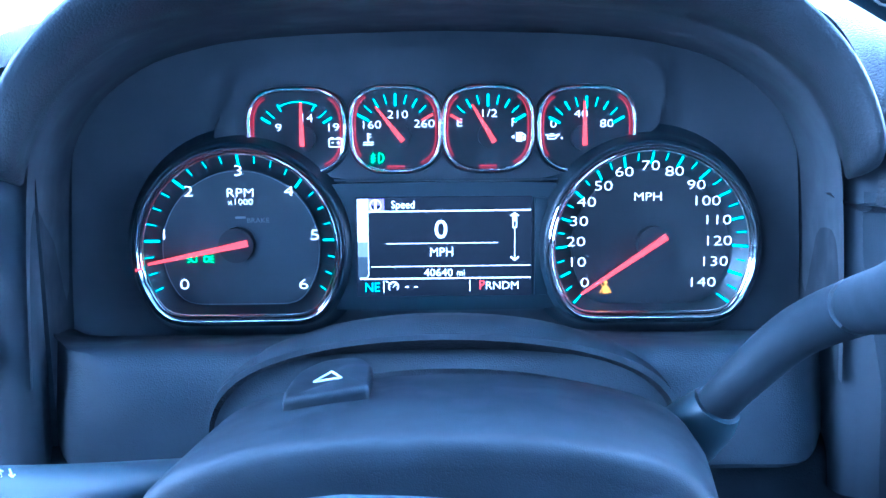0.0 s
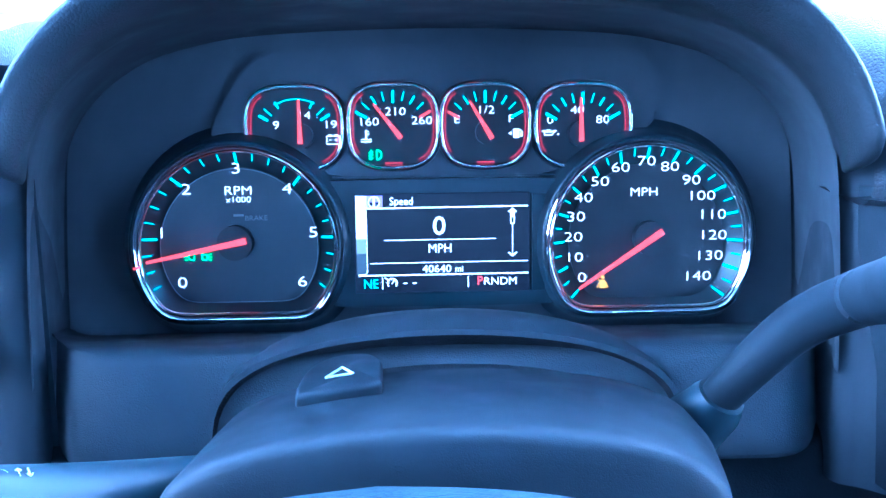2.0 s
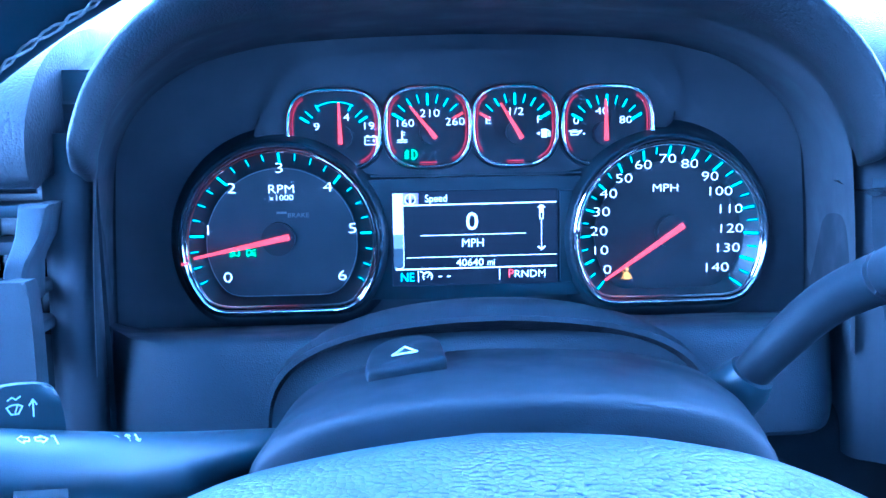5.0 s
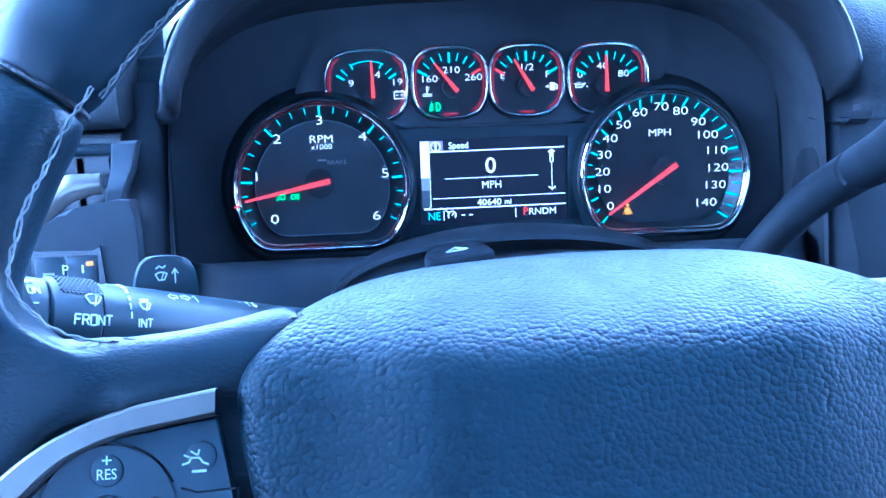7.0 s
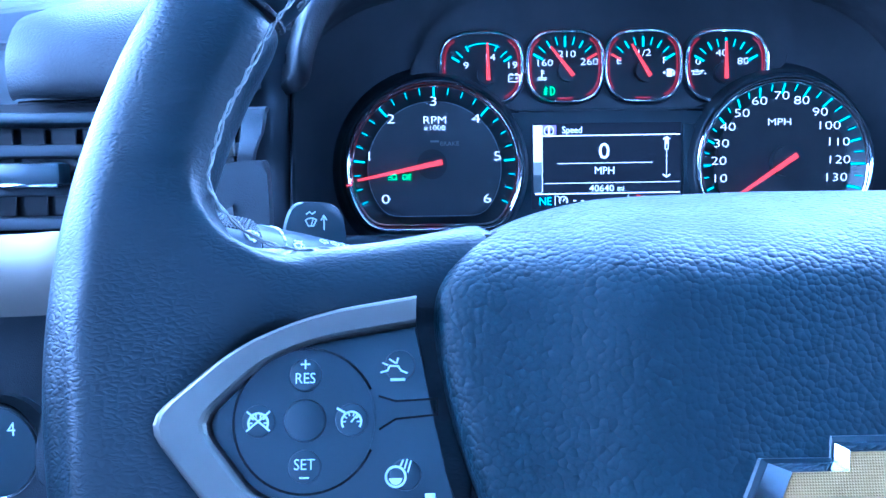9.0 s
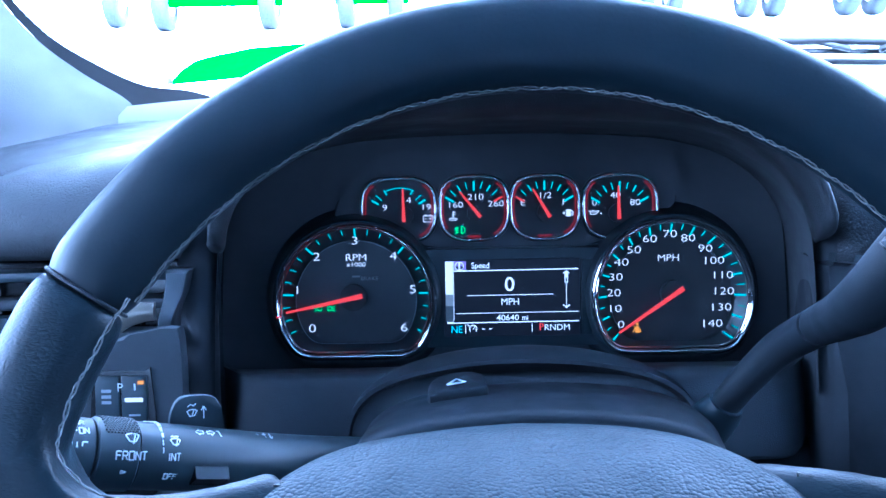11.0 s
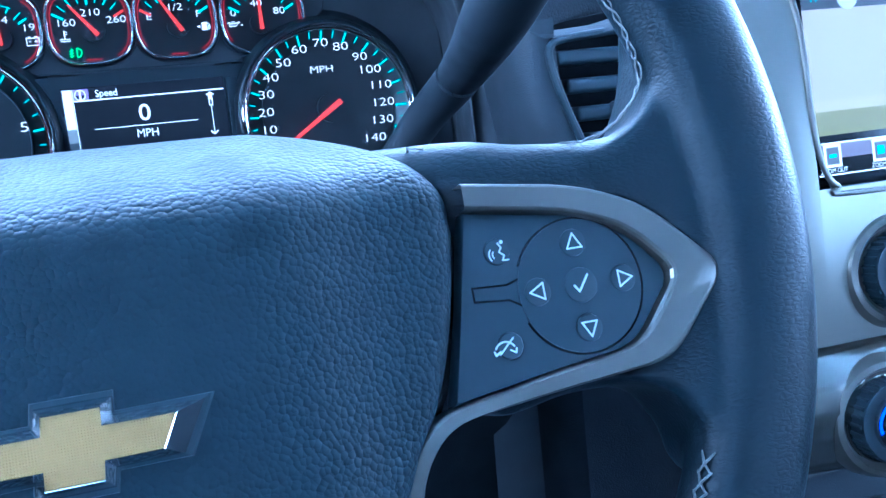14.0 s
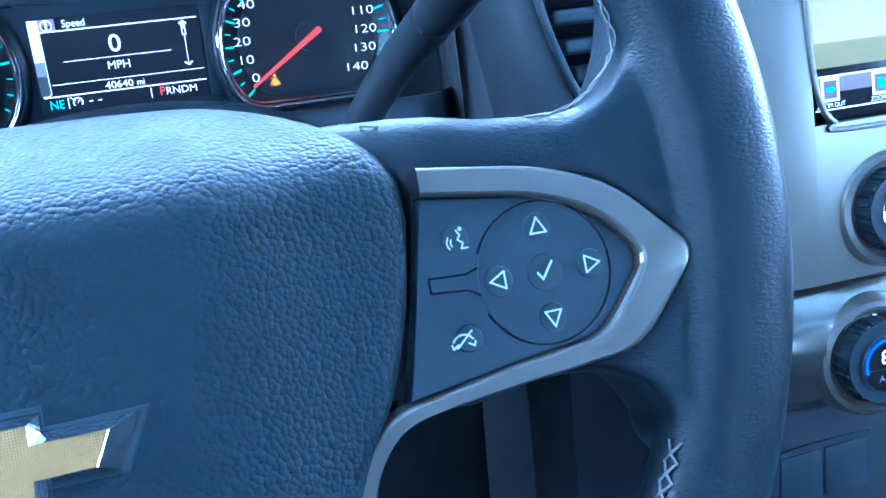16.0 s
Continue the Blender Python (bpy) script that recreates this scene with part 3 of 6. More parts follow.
def stitch_run(t0, t1, a, step, swell, zig=3.0):
    """Crossing stitches along the inside of the rim."""
    bm_pts, bm_faces = [], []
    k = int((t1 - t0) / step)
    for i in range(k):
        t = t0 + step * i
        for s in (-1, 1):
            p0 = Vector(rim_point(t, a - s * zig, swell + 0.2))
            p1 = Vector(rim_point(t + step * 0.5, a, swell + 1.0))
            p2 = Vector(rim_point(t + step * 1.15, a + s * zig, swell + 0.2))
            pts, faces = tube([p0, p1, p2], [0.3, 0.42, 0.3], 5)
            off = len(bm_pts)
            bm_pts += pts
            bm_faces += [tuple(x + off for x in f) for f in faces]
    return bm_pts, bm_faces


def braid(place, length, pitch, half_width):
    """Two threads that weave over each other; place(along, across, lift) gives a point."""
    out = ([], [])
    for s in (-1, 1):
        k = int(length / pitch * 6)
        path, radii = [], []
        for i in range(k + 1):
            w = math.pi * i / 6
            over = math.cos(w * 0.5 + (0.3 if s > 0 else 1.9)) * abs(math.cos(w))
            path.append(place(length * i / k, s * half_width * math.sin(w), 0.45 + 0.5 * over))
            radii.append(0.37 - 0.1 * abs(math.sin(w)))
        pts, faces = tube(path, radii, 6)
        off = len(out[0])
        out[0].extend(pts)
        out[1].extend([tuple(x + off for x in f) for f in faces])
    return out


part("stitching", braid(lambda w, x, h: rim_point(33 + w, 170 + x, h), 113, 1.75, 3.6), THREAD, upper, "pale grey cross stitching")
for t in (32.0, 148.0):
    ringp = [rim_point(t, 360 * k / 24, -1.2) for k in range(25)]
    part("seam", tube(ringp, 0.7, 6), GAITER, upper, "dark seam between leather pieces")

def filleted(corners):
    """A line through corners (u, v, cut), each rounded by a curve that starts cut millimetres before it."""
    out = []
    for i, (u, v, cut) in enumerate(corners):
        p = Vector((u, v))
        if not cut:
            out.append((u, v))
            continue
        a = p + (Vector(corners[i - 1][:2]) - p).normalized() * cut
        b = p + (Vector(corners[i + 1][:2]) - p).normalized() * cut
        for k in range(9):
            t = k / 8
            q = a * (1 - t) ** 2 + p * 2 * t * (1 - t) + b * t * t
            out.append((q.x, q.y))
    return out


OUTER = {1: filleted([(86, 7.5, 0), (121.5, 3.0, 14), (136.5, -5.5, 7), (154.2, -23, 6), (134, -44, 7), (102, -46.2, 8), (72.5, -49, 7), (64, -60, 6), (61, -80, 9), (56, -112, 0)]),
         -1: filleted([(97, 4.1, 0), (122, 0.2, 12), (137.5, -7.4, 6), (155.4, -22.4, 6), (139.5, -42.2, 6), (112, -47, 8), (84, -50.5, 7), (75, -62, 6), (72, -80, 9), (66, -112, 0)])}
INNER = {1: filleted([(86, 0.9, 0), (117, -3.4, 12), (129.5, -10.2, 6), (140, -22.2, 5), (125.4, -39, 6), (100, -41.8, 8), (69, -46.6, 7), (60, -58, 6), (57, -78, 9), (51, -112, 0)]),
         -1: filleted([(97.2, -2, 0), (122, -5.8, 10), (131.5, -10.8, 5), (143.8, -22.6, 5), (131.6, -38.4, 5), (110, -41.8, 8), (80, -47.5, 7), (71, -60, 6), (68, -78, 9), (61, -112, 0)])}
PANEL = {1: [(86.2, 0.5)] + filleted([(117, -3.8, 0), (129, -10.4, 6), (139.4, -22.2, 5), (125, -38.6, 6), (100, -41.4, 0)]) + [(75.6, -45.2), (81.7, -22)],
         -1: [(97.2, -2.4)] + filleted([(122, -6.2, 0), (131, -11, 5), (143.2, -22.6, 5), (131.2, -38, 5), (110, -41.4, 0)]) + [(87.4, -45.3), (91.2, -34), (94.6, -18)]}
SPOKE = [(83, 10), (92, 10), (106, 9), (121, 9), (132, 14), (141, 20), (148, 31), (152.5, 42), (155, 54), (160, 54), (170, 30), (172, 0), (170, -40), (160, -66), (148, -78), (141, -70), (141, -62), (138, -54), (134, -50), (110, -48), (86, -49), (84, -20)]


def evened(pts, k):
    """k points at even steps along a line."""
    pts = [Vector(p) for p in pts]
    way = [0.0]
    for a, b in zip(pts, pts[1:]):
        way.append(way[-1] + (b - a).length)
    out, j = [], 0
    for i in range(k):
        d = way[-1] * i / (k - 1)
        while j < len(pts) - 2 and way[j + 1] < d:
            j += 1
        out.append(pts[j].lerp(pts[j + 1], (d - way[j]) / max(1e-9, way[j + 1] - way[j])))
    return out


def mirrored(pts, s):
    return [(s * u, v) for u, v in pts]


def solid(data):
    bm = bmesh.new()
    vs = [bm.verts.new(p) for p in data[0]]
    for f in data[1]:
        bm.faces.new([vs[i] for i in f])
    bmesh.ops.recalc_face_normals(bm, faces=bm.faces)
    return bm


def grip(s):
    """Rim grip, spoke and rounded spoke top as one leather skin with soft hollows between them."""
    rim = solid(rim_section(-62, 31.8, 0.9, 60) if s > 0 else rim_section(148.2, 242, 0.9, 60))
    web = slab(smooth2(mirrored(SPOKE, s), 4, True), -26, -3.0, 4.0, 4)
    arm = spline([(s * (66 if s > 0 else 79), 12.5 if s > 0 else 13.0, -21 if s > 0 else -15), (s * 90, 9.6, -9.5), (s * 104, 6.9, -8), (s * 120, 5.6, -7.8), (s * 134, 7.0, -10.5), (s * 146, 10.0, -15)], 5)
    roll = solid(tube(arm, [12.6 - 3.0 * max(0, i / (len(arm) - 1) - 0.7) / 0.3 for i in range(len(arm))], 28, 0.85))
    fill = slab(mirrored([(122, 12), (126, 0), (136, -5), (150.5, -22.5), (136, -41), (120, -46), (134, -52), (141, -64), (146, -74), (160, -66), (172, -40), (174, 0), (170, 34), (160, 52), (153.5, 46), (149, 32), (142, 21), (132, 15)], s), -26, 4.0, 2.0, 3)
    ob = part("right_rim" if s > 0 else "left_rim", join(rim, web, fill, roll), CREASED, wheel, "black leather grip section with its spoke", angle=180)
    shape = ob.modifiers.new("skin", "REMESH")
    shape.mode, shape.voxel_size, shape.use_smooth_shade = "VOXEL", 0.0014, True
    ease = ob.modifiers.new("ease", "SMOOTH")
    ease.factor, ease.iterations = 0.6, 34
    return ob


right_rim, left_rim = grip(1), grip(-1)
part("stitching", stitch_run(-58, -22, 150, 1.9, 0.9, 8.0), THREAD, right_rim, "pale grey cross stitching")
part("stitching", stitch_run(202, 238, 150, 1.9, 0.9, 8.0), THREAD, left_rim, "pale grey cross stitching")


for s, side in ((1, "right"), (-1, "left")):
    outer, inner = evened(mirrored(OUTER[s], s), 90), evened(mirrored(INNER[s], s), 90)
    rows = []
    for t, n in ((0.0, -6), (0.0, 5.8), (0.06, 6.4), (0.14, 6.7), (0.86, 6.4), (0.94, 6.0), (1.0, 5.2), (1.0, -2)):
        rows.append([(*a.lerp(b, t), n) for a, b in zip(outer, inner)])
    part("spoke_bezel", loft(rows, False), SILVER, wheel, "satin silver spoke bezel", angle=15)
    pad = part("button_panel", slab(mirrored(PANEL[s], s), -4, 3.0, 0.5, 2), SMOOTH, wheel, "satin black button panel")
    cu, cv = (113.6, -21.6) if s > 0 else (-121.3, -22.4)
    gx, gy = (11.9, 10.9) if s > 0 else (10.0, 9.7)
    pad_r = 16.8 if s > 0 else 15.0
    groove = circle_pts(cu, cv, pad_r + 0.5, 205 if s > 0 else -25, 515 if s > 0 else -335, 44)
    part("groove", line(groove, 0.5, 2.9, 0.25), GLOSSBLACK, pad)
    part("pad_disc", disc(cu, cv, pad_r, 2.6, 3.4, 56, 0.5), SMOOTH, pad, "round control pad")
    part("channel", line([(cu - s * 16, -17.5), (cu - s * 19.5, -18.6), (cu - s * 28.5, -18.2), (cu - s * 28.5, -21.6), (cu - s * 19.5, -22.4), (cu - s * 16, -24.5)], 0.45, 2.95, 0.2), GLOSSBLACK, pad)
    part("centre_button", disc(cu, cv, 4.6, 3.2, 4.4 if s < 0 else 3.9, 32, 1.0), SMOOTH, pad, "round centre button")
    for du, dv in ((0, gy), (0, -gy), (gx, 0), (-gx, 0)):
        part("key_dome", disc(cu + du, cv + dv, 3.6, 3.2, 4.0, 24, 0.7), SMOOTH, pad)
    for du, dv in ((-20.5 * s, 11.5), (-21.5 * s, -11.8)):
        part("key_dome", disc(cu + du, cv + dv, 3.4, 2.6, 3.7, 24, 0.7), SMOOTH, pad)
    PN = 4.05
    if s > 0:
        for du, dv, turn in ((0, gy, 90), (0, -gy, -90), (gx, 0, 0), (-gx, 0, 180)):
            tri = [(cu + du + 2.3 * math.cos(radians(turn + q)) * (1.0 if q == 0 else 1.1), cv + dv + 2.3 * math.sin(radians(turn + q)) * (1.0 if q == 0 else 1.1)) for q in (0, 125, 235)]
            part("arrow_mark", line(tri, 0.45, PN, 0.12, True), PAINTWHITE, pad, "white outlined arrow")
        part("tick_mark", line([(cu - 2.0, cv), (cu - 0.9, cv - 1.6), (cu + 2.0, cv + 2.3)], 0.55, 3.95, 0.12), PAINTWHITE, pad, "white tick mark")
        vu, vv = cu - 20.5, cv + 11.5
        part("voice_mark", join(line([(vu + 0.4, vv + 2.0), (vu + 1.1, vv + 0.8), (vu + 0.4, vv - 0.2), (vu + 1.6, vv - 1.2), (vu + 1.0, vv - 2.4), (vu + 2.6, vv - 2.4)], 0.4, 3.75, 0.12), line(circle_pts(vu - 0.2, vv - 0.8, 1.2, 140, 220, 5), 0.35, 3.75, 0.12), line(circle_pts(vu - 0.2, vv - 0.8, 2.1, 140, 220, 5), 0.35, 3.75, 0.12), slab(circle_pts(vu + 1.4, vv + 2.2, 0.5, 0, 360, 8)[:-1], 3.75, 3.87)), PAINTWHITE, pad, "white talking face symbol")
        hu, hv = cu - 23.2, cv - 11.8
        part("hang_up_mark", join(line(circle_pts(hu, hv - 1.6, 2.8, 150, 30, 8), 0.45, 3.75, 0.12), line([(hu - 2.9, hv - 0.8), (hu - 2.6, hv - 1.8), (hu - 1.3, hv - 1.0)], 0.45, 3.75, 0.12), line([(hu + 2.9, hv - 0.8), (hu + 2.6, hv - 1.8), (hu + 1.3, hv - 1.0)], 0.45, 3.75, 0.12), line([(hu - 1.6, hv - 1.8), (hu + 2.4, hv + 1.8)], 0.4, 3.8, 0.12)), PAINTWHITE, pad, "white handset symbol")
    else:
        writing("key_text", "RES", cu, cv + 9.0, 2.3, PN, PAINTWHITE, pad, 0.9)
        part("plus_mark", join(line([(cu - 0.9, cv + 12.0), (cu + 0.9, cv + 12.0)], 0.35, PN, 0.12), line([(cu, cv + 12.9), (cu, cv + 11.1)], 0.35, PN, 0.12)), PAINTWHITE, pad)
        writing("key_text", "SET", cu, cv - 9.2, 2.3, PN, PAINTWHITE, pad, 0.9)
        part("minus_mark", line([(cu - 0.9, cv - 12.0), (cu + 0.9, cv - 12.0)], 0.35, PN, 0.12), PAINTWHITE, pad)
        for du, cross in ((-gx, True), (gx, False)):
            g = [line(circle_pts(cu + du, cv - 0.4, 2.1, -30, 210, 14), 0.45, PN, 0.12)]
            for a in range(0, 181, 36):
                g.append(line([(cu + du + 1.3 * math.cos(radians(a)), cv - 0.4 + 1.3 * math.sin(radians(a))), (cu + du + 1.9 * math.cos(radians(a)), cv - 0.4 + 1.9 * math.sin(radians(a)))], 0.3, PN, 0.12))
            if cross:
                g += [line([(cu + du - 2.4, cv - 2), (cu + du + 2.4, cv + 2)], 0.4, PN + 0.02, 0.12), line([(cu + du - 2.4, cv + 2), (cu + du + 2.4, cv - 2)], 0.4, PN + 0.02, 0.12)]
            else:
                g += [line([(cu + du, cv - 0.4), (cu + du + 1.1, cv + 0.9)], 0.35, PN + 0.02, 0.12), line([(cu + du - 3.0, cv + 2.4), (cu + du - 1.5, cv + 1.6)], 0.5, PN + 0.02, 0.12)]
            part("cruise_mark", join(*g), PAINTWHITE, pad, "white speed control symbol")
        lu, lv = cu + 19.2, cv + 10.4
        part("collision_mark", join(line([(lu - 2.8, lv - 0.4), (lu - 1.4, lv), (lu - 0.9, lv + 1.0), (lu + 0.9, lv + 0.9), (lu + 1.6, lv - 0.1), (lu + 2.8, lv - 0.6)], 0.4, 3.75, 0.12), line([(lu - 0.9, lv + 2.4), (lu + 0.3, lv + 1.6)], 0.4, 3.75, 0.12), line([(lu + 0.9, lv + 2.6), (lu + 0.6, lv + 1.6)], 0.4, 3.75, 0.12), line([(lu - 2.4, lv + 1.6), (lu - 1.4, lv + 1.2)], 0.4, 3.75, 0.12), line([(lu + 2.2, lv - 2.0), (lu - 0.6, lv - 2.0)], 0.6, 3.75, 0.12)), PAINTWHITE, pad, "white car symbol")
        hu, hv = cu + 20.0, cv - 11.5
        part("heated_wheel_mark", join(line(circle_pts(hu - 0.6, hv - 0.6, 2.1, 0, 360, 20), 0.5, 3.75, 0.12), slab(circle_pts(hu - 0.6, hv - 0.9, 1.4, 180, 360, 8), 3.75, 3.87), line([(hu + 0.4, hv + 1.5), (hu + 1.0, hv + 2.8)], 0.35, 3.78, 0.12), line([(hu + 1.3, hv + 1.1), (hu + 1.9, hv + 2.9)], 0.35, 3.78, 0.12), line([(hu + 2.0, hv + 0.4), (hu + 2.7, hv + 2.6)], 0.35, 3.78, 0.12)), PAINTWHITE, pad, "white heated wheel symbol")
        part("indicator", box(cu + 25.6, cu + 27.8, cv - 17.2, cv - 15.7, 2.9, 3.2), PAINTWHITE, pad, "small white indicator window")

SEAM_PATH = [(78, 20.5, -9), (104, 17.5, -7), (119, 16.5, -6), (131, 18.0, -4.5), (138.5, 22.5, -3), (144.5, 32, -1), (142.4, 41.8, 0.5), (138.6, 51.8, 1.2), (130, 68.7, 2), (122.7, 79.8, 2.6)]
for s, rim in ((1, right_rim), (-1, left_rim)):
    run = spline([(s * u, v, n + 1.5) for u, v, n in SEAM_PATH], 14)
    along = [0.0]
    for p, q in zip(run, run[1:]):
        along.append(along[-1] + (q - p).length)

    def on_seam(w, x, h):
        i = max(0, min(len(run) - 2, sum(1 for d in along if d <= w) - 1))
        d = (run[i + 1] - run[i]).normalized()
        out = Vector((-d.y * s, d.x * s, 0)).normalized()
        return run[i].lerp(run[i + 1], (w - along[i]) / (along[i + 1] - along[i])) + d.cross(out) * x + out * (h - 0.4) + Vector((0, 0, 0.3))
    pts, faces = braid(on_seam, along[-1] - 4, 5.2, 1.1)
    part("stitching", (pts, faces), THREAD, rim, "pale grey cross stitching")

BAG = [(0, 39), (22, 38.3), (42, 36.4), (60, 32), (73, 25), (82, 17), (87.5, 8), (88.5, 0), (87, -12), (83.5, -27), (78, -42), (70, -56), (62, -72), (54, -90), (42, -106), (22, -113), (0, -115)]
bag_out = smooth2(BAG, 5)
bag_out = bag_out + [(-u, v * (1 - 0.05 * min(1, u / 40)) if v > 0 else v) for u, v in bag_out[-2:0:-1]]


def soft(x, w):
    """A ramp with a rounded foot of width w."""
    return 0.0 if x < -w else (x + w) ** 2 / (4 * w) if x < w else x


def bag_n(u, v):
    return 17.0 - 0.36 * (soft(abs(u) - 46, 3) - 0.75 * soft(abs(u) - 63, 6)) - 1.55 * soft(v - 9, 8) * (1 - 0.00005 * u * u) - 0.0003 * u * u - 0.011 * max(0, v - 15) ** 2


rings = []
for s, drop in ((1.0, 26), (1.0, 10), (0.996, 6.2), (0.986, 3.4), (0.97, 1.5), (0.95, 0.5), (0.92, 0.1), (0.88, 0), (0.83, 0), (0.77, 0), (0.7, 0), (0.62, 0), (0.54, 0), (0.46, 0), (0.37, 0), (0.28, 0), (0.19, 0), (0.1, 0), (0.02, 0)):
    row = []
    for u, v in bag_out:
        a, b = u * s, -30 + (v + 30) * s
        row.append((-5 + a, b, bag_n(a, b) - drop))
    rings.append(row)
part("airbag_cover", loft(rings, True, True, True), VINYL, wheel, "pebble grained black airbag cover")
part("bag_gap", slab([(-5 + u * 1.04, min(v, 8)) for u, v in bag_out if v < 12], -22, -4.0), GLOSSBLACK, wheel, "dark gap round the airbag cover")
EU, EV = -6.6, -37.6
BADGE = [(-7.0, 8.6), (8.3, 8.6), (8.0, 5.0), (27.2, 5.2), (21.6, -5.0), (7.6, -5.0), (7.0, -8.6), (-8.3, -8.6), (-8.0, -5.0), (-27.2, -5.2), (-21.6, 5.0), (-7.6, 5.0)]
INLAY = [(-5.4, 7.2), (6.2, 7.2), (6.0, 3.4), (21.2, 3.4), (17.8, -3.3), (5.8, -3.3), (5.4, -7.2), (-6.2, -7.2), (-6.0, -3.4), (-21.2, -3.4), (-17.8, 3.3), (-5.8, 3.3)]

BADGE, INLAY = [[(u * 0.945, v) for u, v in outline] for outline in (BADGE, INLAY)]


def badge_at(outline, n):
    return [(EU + u, EV + v, n) for u, v in outline]


part("emblem_recess", loft([badge_at([(u * 1.1 + (0.6 if u > 0 else -0.6), v * 1.22) for u, v in BADGE], 16.0), badge_at([(u * 1.06, v * 1.16) for u, v in BADGE], 17.3), badge_at(BADGE, 16.9)], True), SMOOTH, wheel, "moulded edge round the emblem", angle=20)
emblem = part("emblem", loft([badge_at(BADGE, 15), badge_at(BADGE, 17.6), badge_at(INLAY, 20.4), badge_at([(u * 0.985, v * 0.97) for u, v in INLAY], 20.2)], True), CHROME, wheel, "chrome edged gold emblem", angle=15)
part("emblem_inlay", slab([(EU + u * 0.98, EV + v * 0.965) for u, v in INLAY], 18, 20.25, 0.1, 1), GOLD, emblem, "dotted gold inlay")


# ---- steering column, stalk and shift lever ----
def arch_ring(cu, w, top, drop, n, k=36, power=0.36):
    """A half-oval arch, feet down."""
    out = []
    for i in range(k + 1):
        a = radians(180 - 180 * i / k)
        out.append((cu + w * math.cos(a), top - drop * (1 - abs(math.sin(a)) ** power), n))
    return out


column = thing("steering_column", "black steering column shroud with a hazard switch on top", "steering column", (0, -60, 150))
OFF = Vector((0, -60, 150))


def shifted(data, off):
    return [tuple(Vector(p) - off) for p in data[0]], data[1]


rings = [arch_ring(4, 97, -60, 60, 60), arch_ring(4, 96, -50, 62, 110), arch_ring(4, 95, -42, 64, 140), arch_ring(3, 94, -38.5, 64, 150), arch_ring(1, 92, -36.5, 60, 180), arch_ring(-3, 89, -35.5, 57, 212), arch_ring(-5, 87.5, -35.6, 55, 223), arch_ring(-5, 87.3, -36.1, 54.6, 227), arch_ring(-5, 87.1, -37.4, 54.2, 229.5), arch_ring(-5, 86.9, -39.5, 53.6, 231), arch_ring(-5, 86.6, -44, 52.4, 232.5), arch_ring(-5, 86, -58, 48, 236), arch_ring(-5, 84, -76, 42, 240), arch_ring(-5, 70, -90, 32, 246)]
part("shroud", shifted(loft(rings, False), OFF), SHROUD, column, "satin black column shroud")
under = [[(u, -128 + 0.12 * (v + 100), n) for u, v, n in r] for r in rings[2:9]]
part("lower_shroud", shifted(loft([[*(p for p in a)] for a in under], False), OFF), SHROUD, column)
sides = []
for r in rings[2:9]:
    sides.append(r)
skirt_l = loft([[r[0], (r[0][0] + 2, -130, r[0][2])] for r in sides], False)
skirt_r = loft([[r[-1], (r[-1][0] - 2, -130, r[-1][2])] for r in sides], False)
part("shroud_side", shifted(skirt_l, OFF), SHROUD, column)
part("shroud_side", shifted(skirt_r, OFF), SHROUD, column)
haz_out = smooth2([(-53.5, 186), (-54.3, 175), (-52.5, 154), (-46, 143), (-38, 141.5), (-31, 145), (-26, 156), (-25, 166), (-24.8, 182), (-26, 186), (-40, 187.5), (-51.5, 188)], 4, True)


def haz_v(u, n):
    return -33.8 + 0.12 * (u + 37) - 0.012 * (n - 165)


hz = []
for s, dv in ((1.0, -9), (1.0, -2.4), (0.99, -1.4), (0.965, -0.6), (0.93, -0.15), (0.88, 0), (0.5, 0.1), (0.1, 0.1)):
    hz.append([(-37.5 + (u + 37.5) * s, haz_v(u, n) + dv, 166 + (n - 166) * s) for u, n in haz_out])
hazard = part("hazard_button", shifted(loft(hz, True, False, True), OFF), SHROUD, column, "black hazard warning button", angle=70)
tri_mark = []
for pts in ([(-44.5, 174), (-35.0, 173.4), (-39.6, 163)],):
    q = [Vector((u, haz_v(u, n) + 0.5, n)) for u, n in pts]
    for a, b in zip(q, q[1:] + q[:1]):
        tri_mark.append(tube([a, b], 0.42, 6))
tp, tf = [], []
for pts, faces in tri_mark:
    o = len(tp)
    tp += pts
    tf += [tuple(x + o for x in f) for f in faces]
part("hazard_mark", shifted((tp, tf), OFF), PAINTWHITE, hazard, "white warning triangle")

collar = thing("column_gaiter", "dark textured rubber gaiter round the steering column", "gaiter", (0, -60, 90))
OG = Vector((0, -60, 90))
gr = [arch_ring(1, 105, -37.5, 62, 92, 36, 0.5), arch_ring(1, 103, -41, 64, 84, 36, 0.5), arch_ring(2, 99, -52, 66, 72, 36, 0.5), arch_ring(3, 97, -54, 66, 95, 36, 0.45), arch_ring(3, 96, -49, 64, 120, 36, 0.4), arch_ring(4, 95.5, -42.5, 64, 139)]
part("gaiter", shifted(loft(gr, False), OG), GAITER, collar, "pebbled dark rubber")

stalk = thing("turn_signal_stalk", "black turn signal and wiper stalk with white markings", "stalk", (-90, -53, 190))
OS = Vector((-90, -53, 190))
SP = [(-84, -67, 184), (-112, -59.5, 214), (-138, -52, 240), (-172.5, -42.2, 266)]
SE = [(-172.5, -42.2, 266), (-174, -41.8, 267), (-185.5, -38.6, 275)]
SF = [(-185.5, -38.6, 275), (-212, -31.5, 293)]
AXIS = SP + [SE[2], SF[1]]


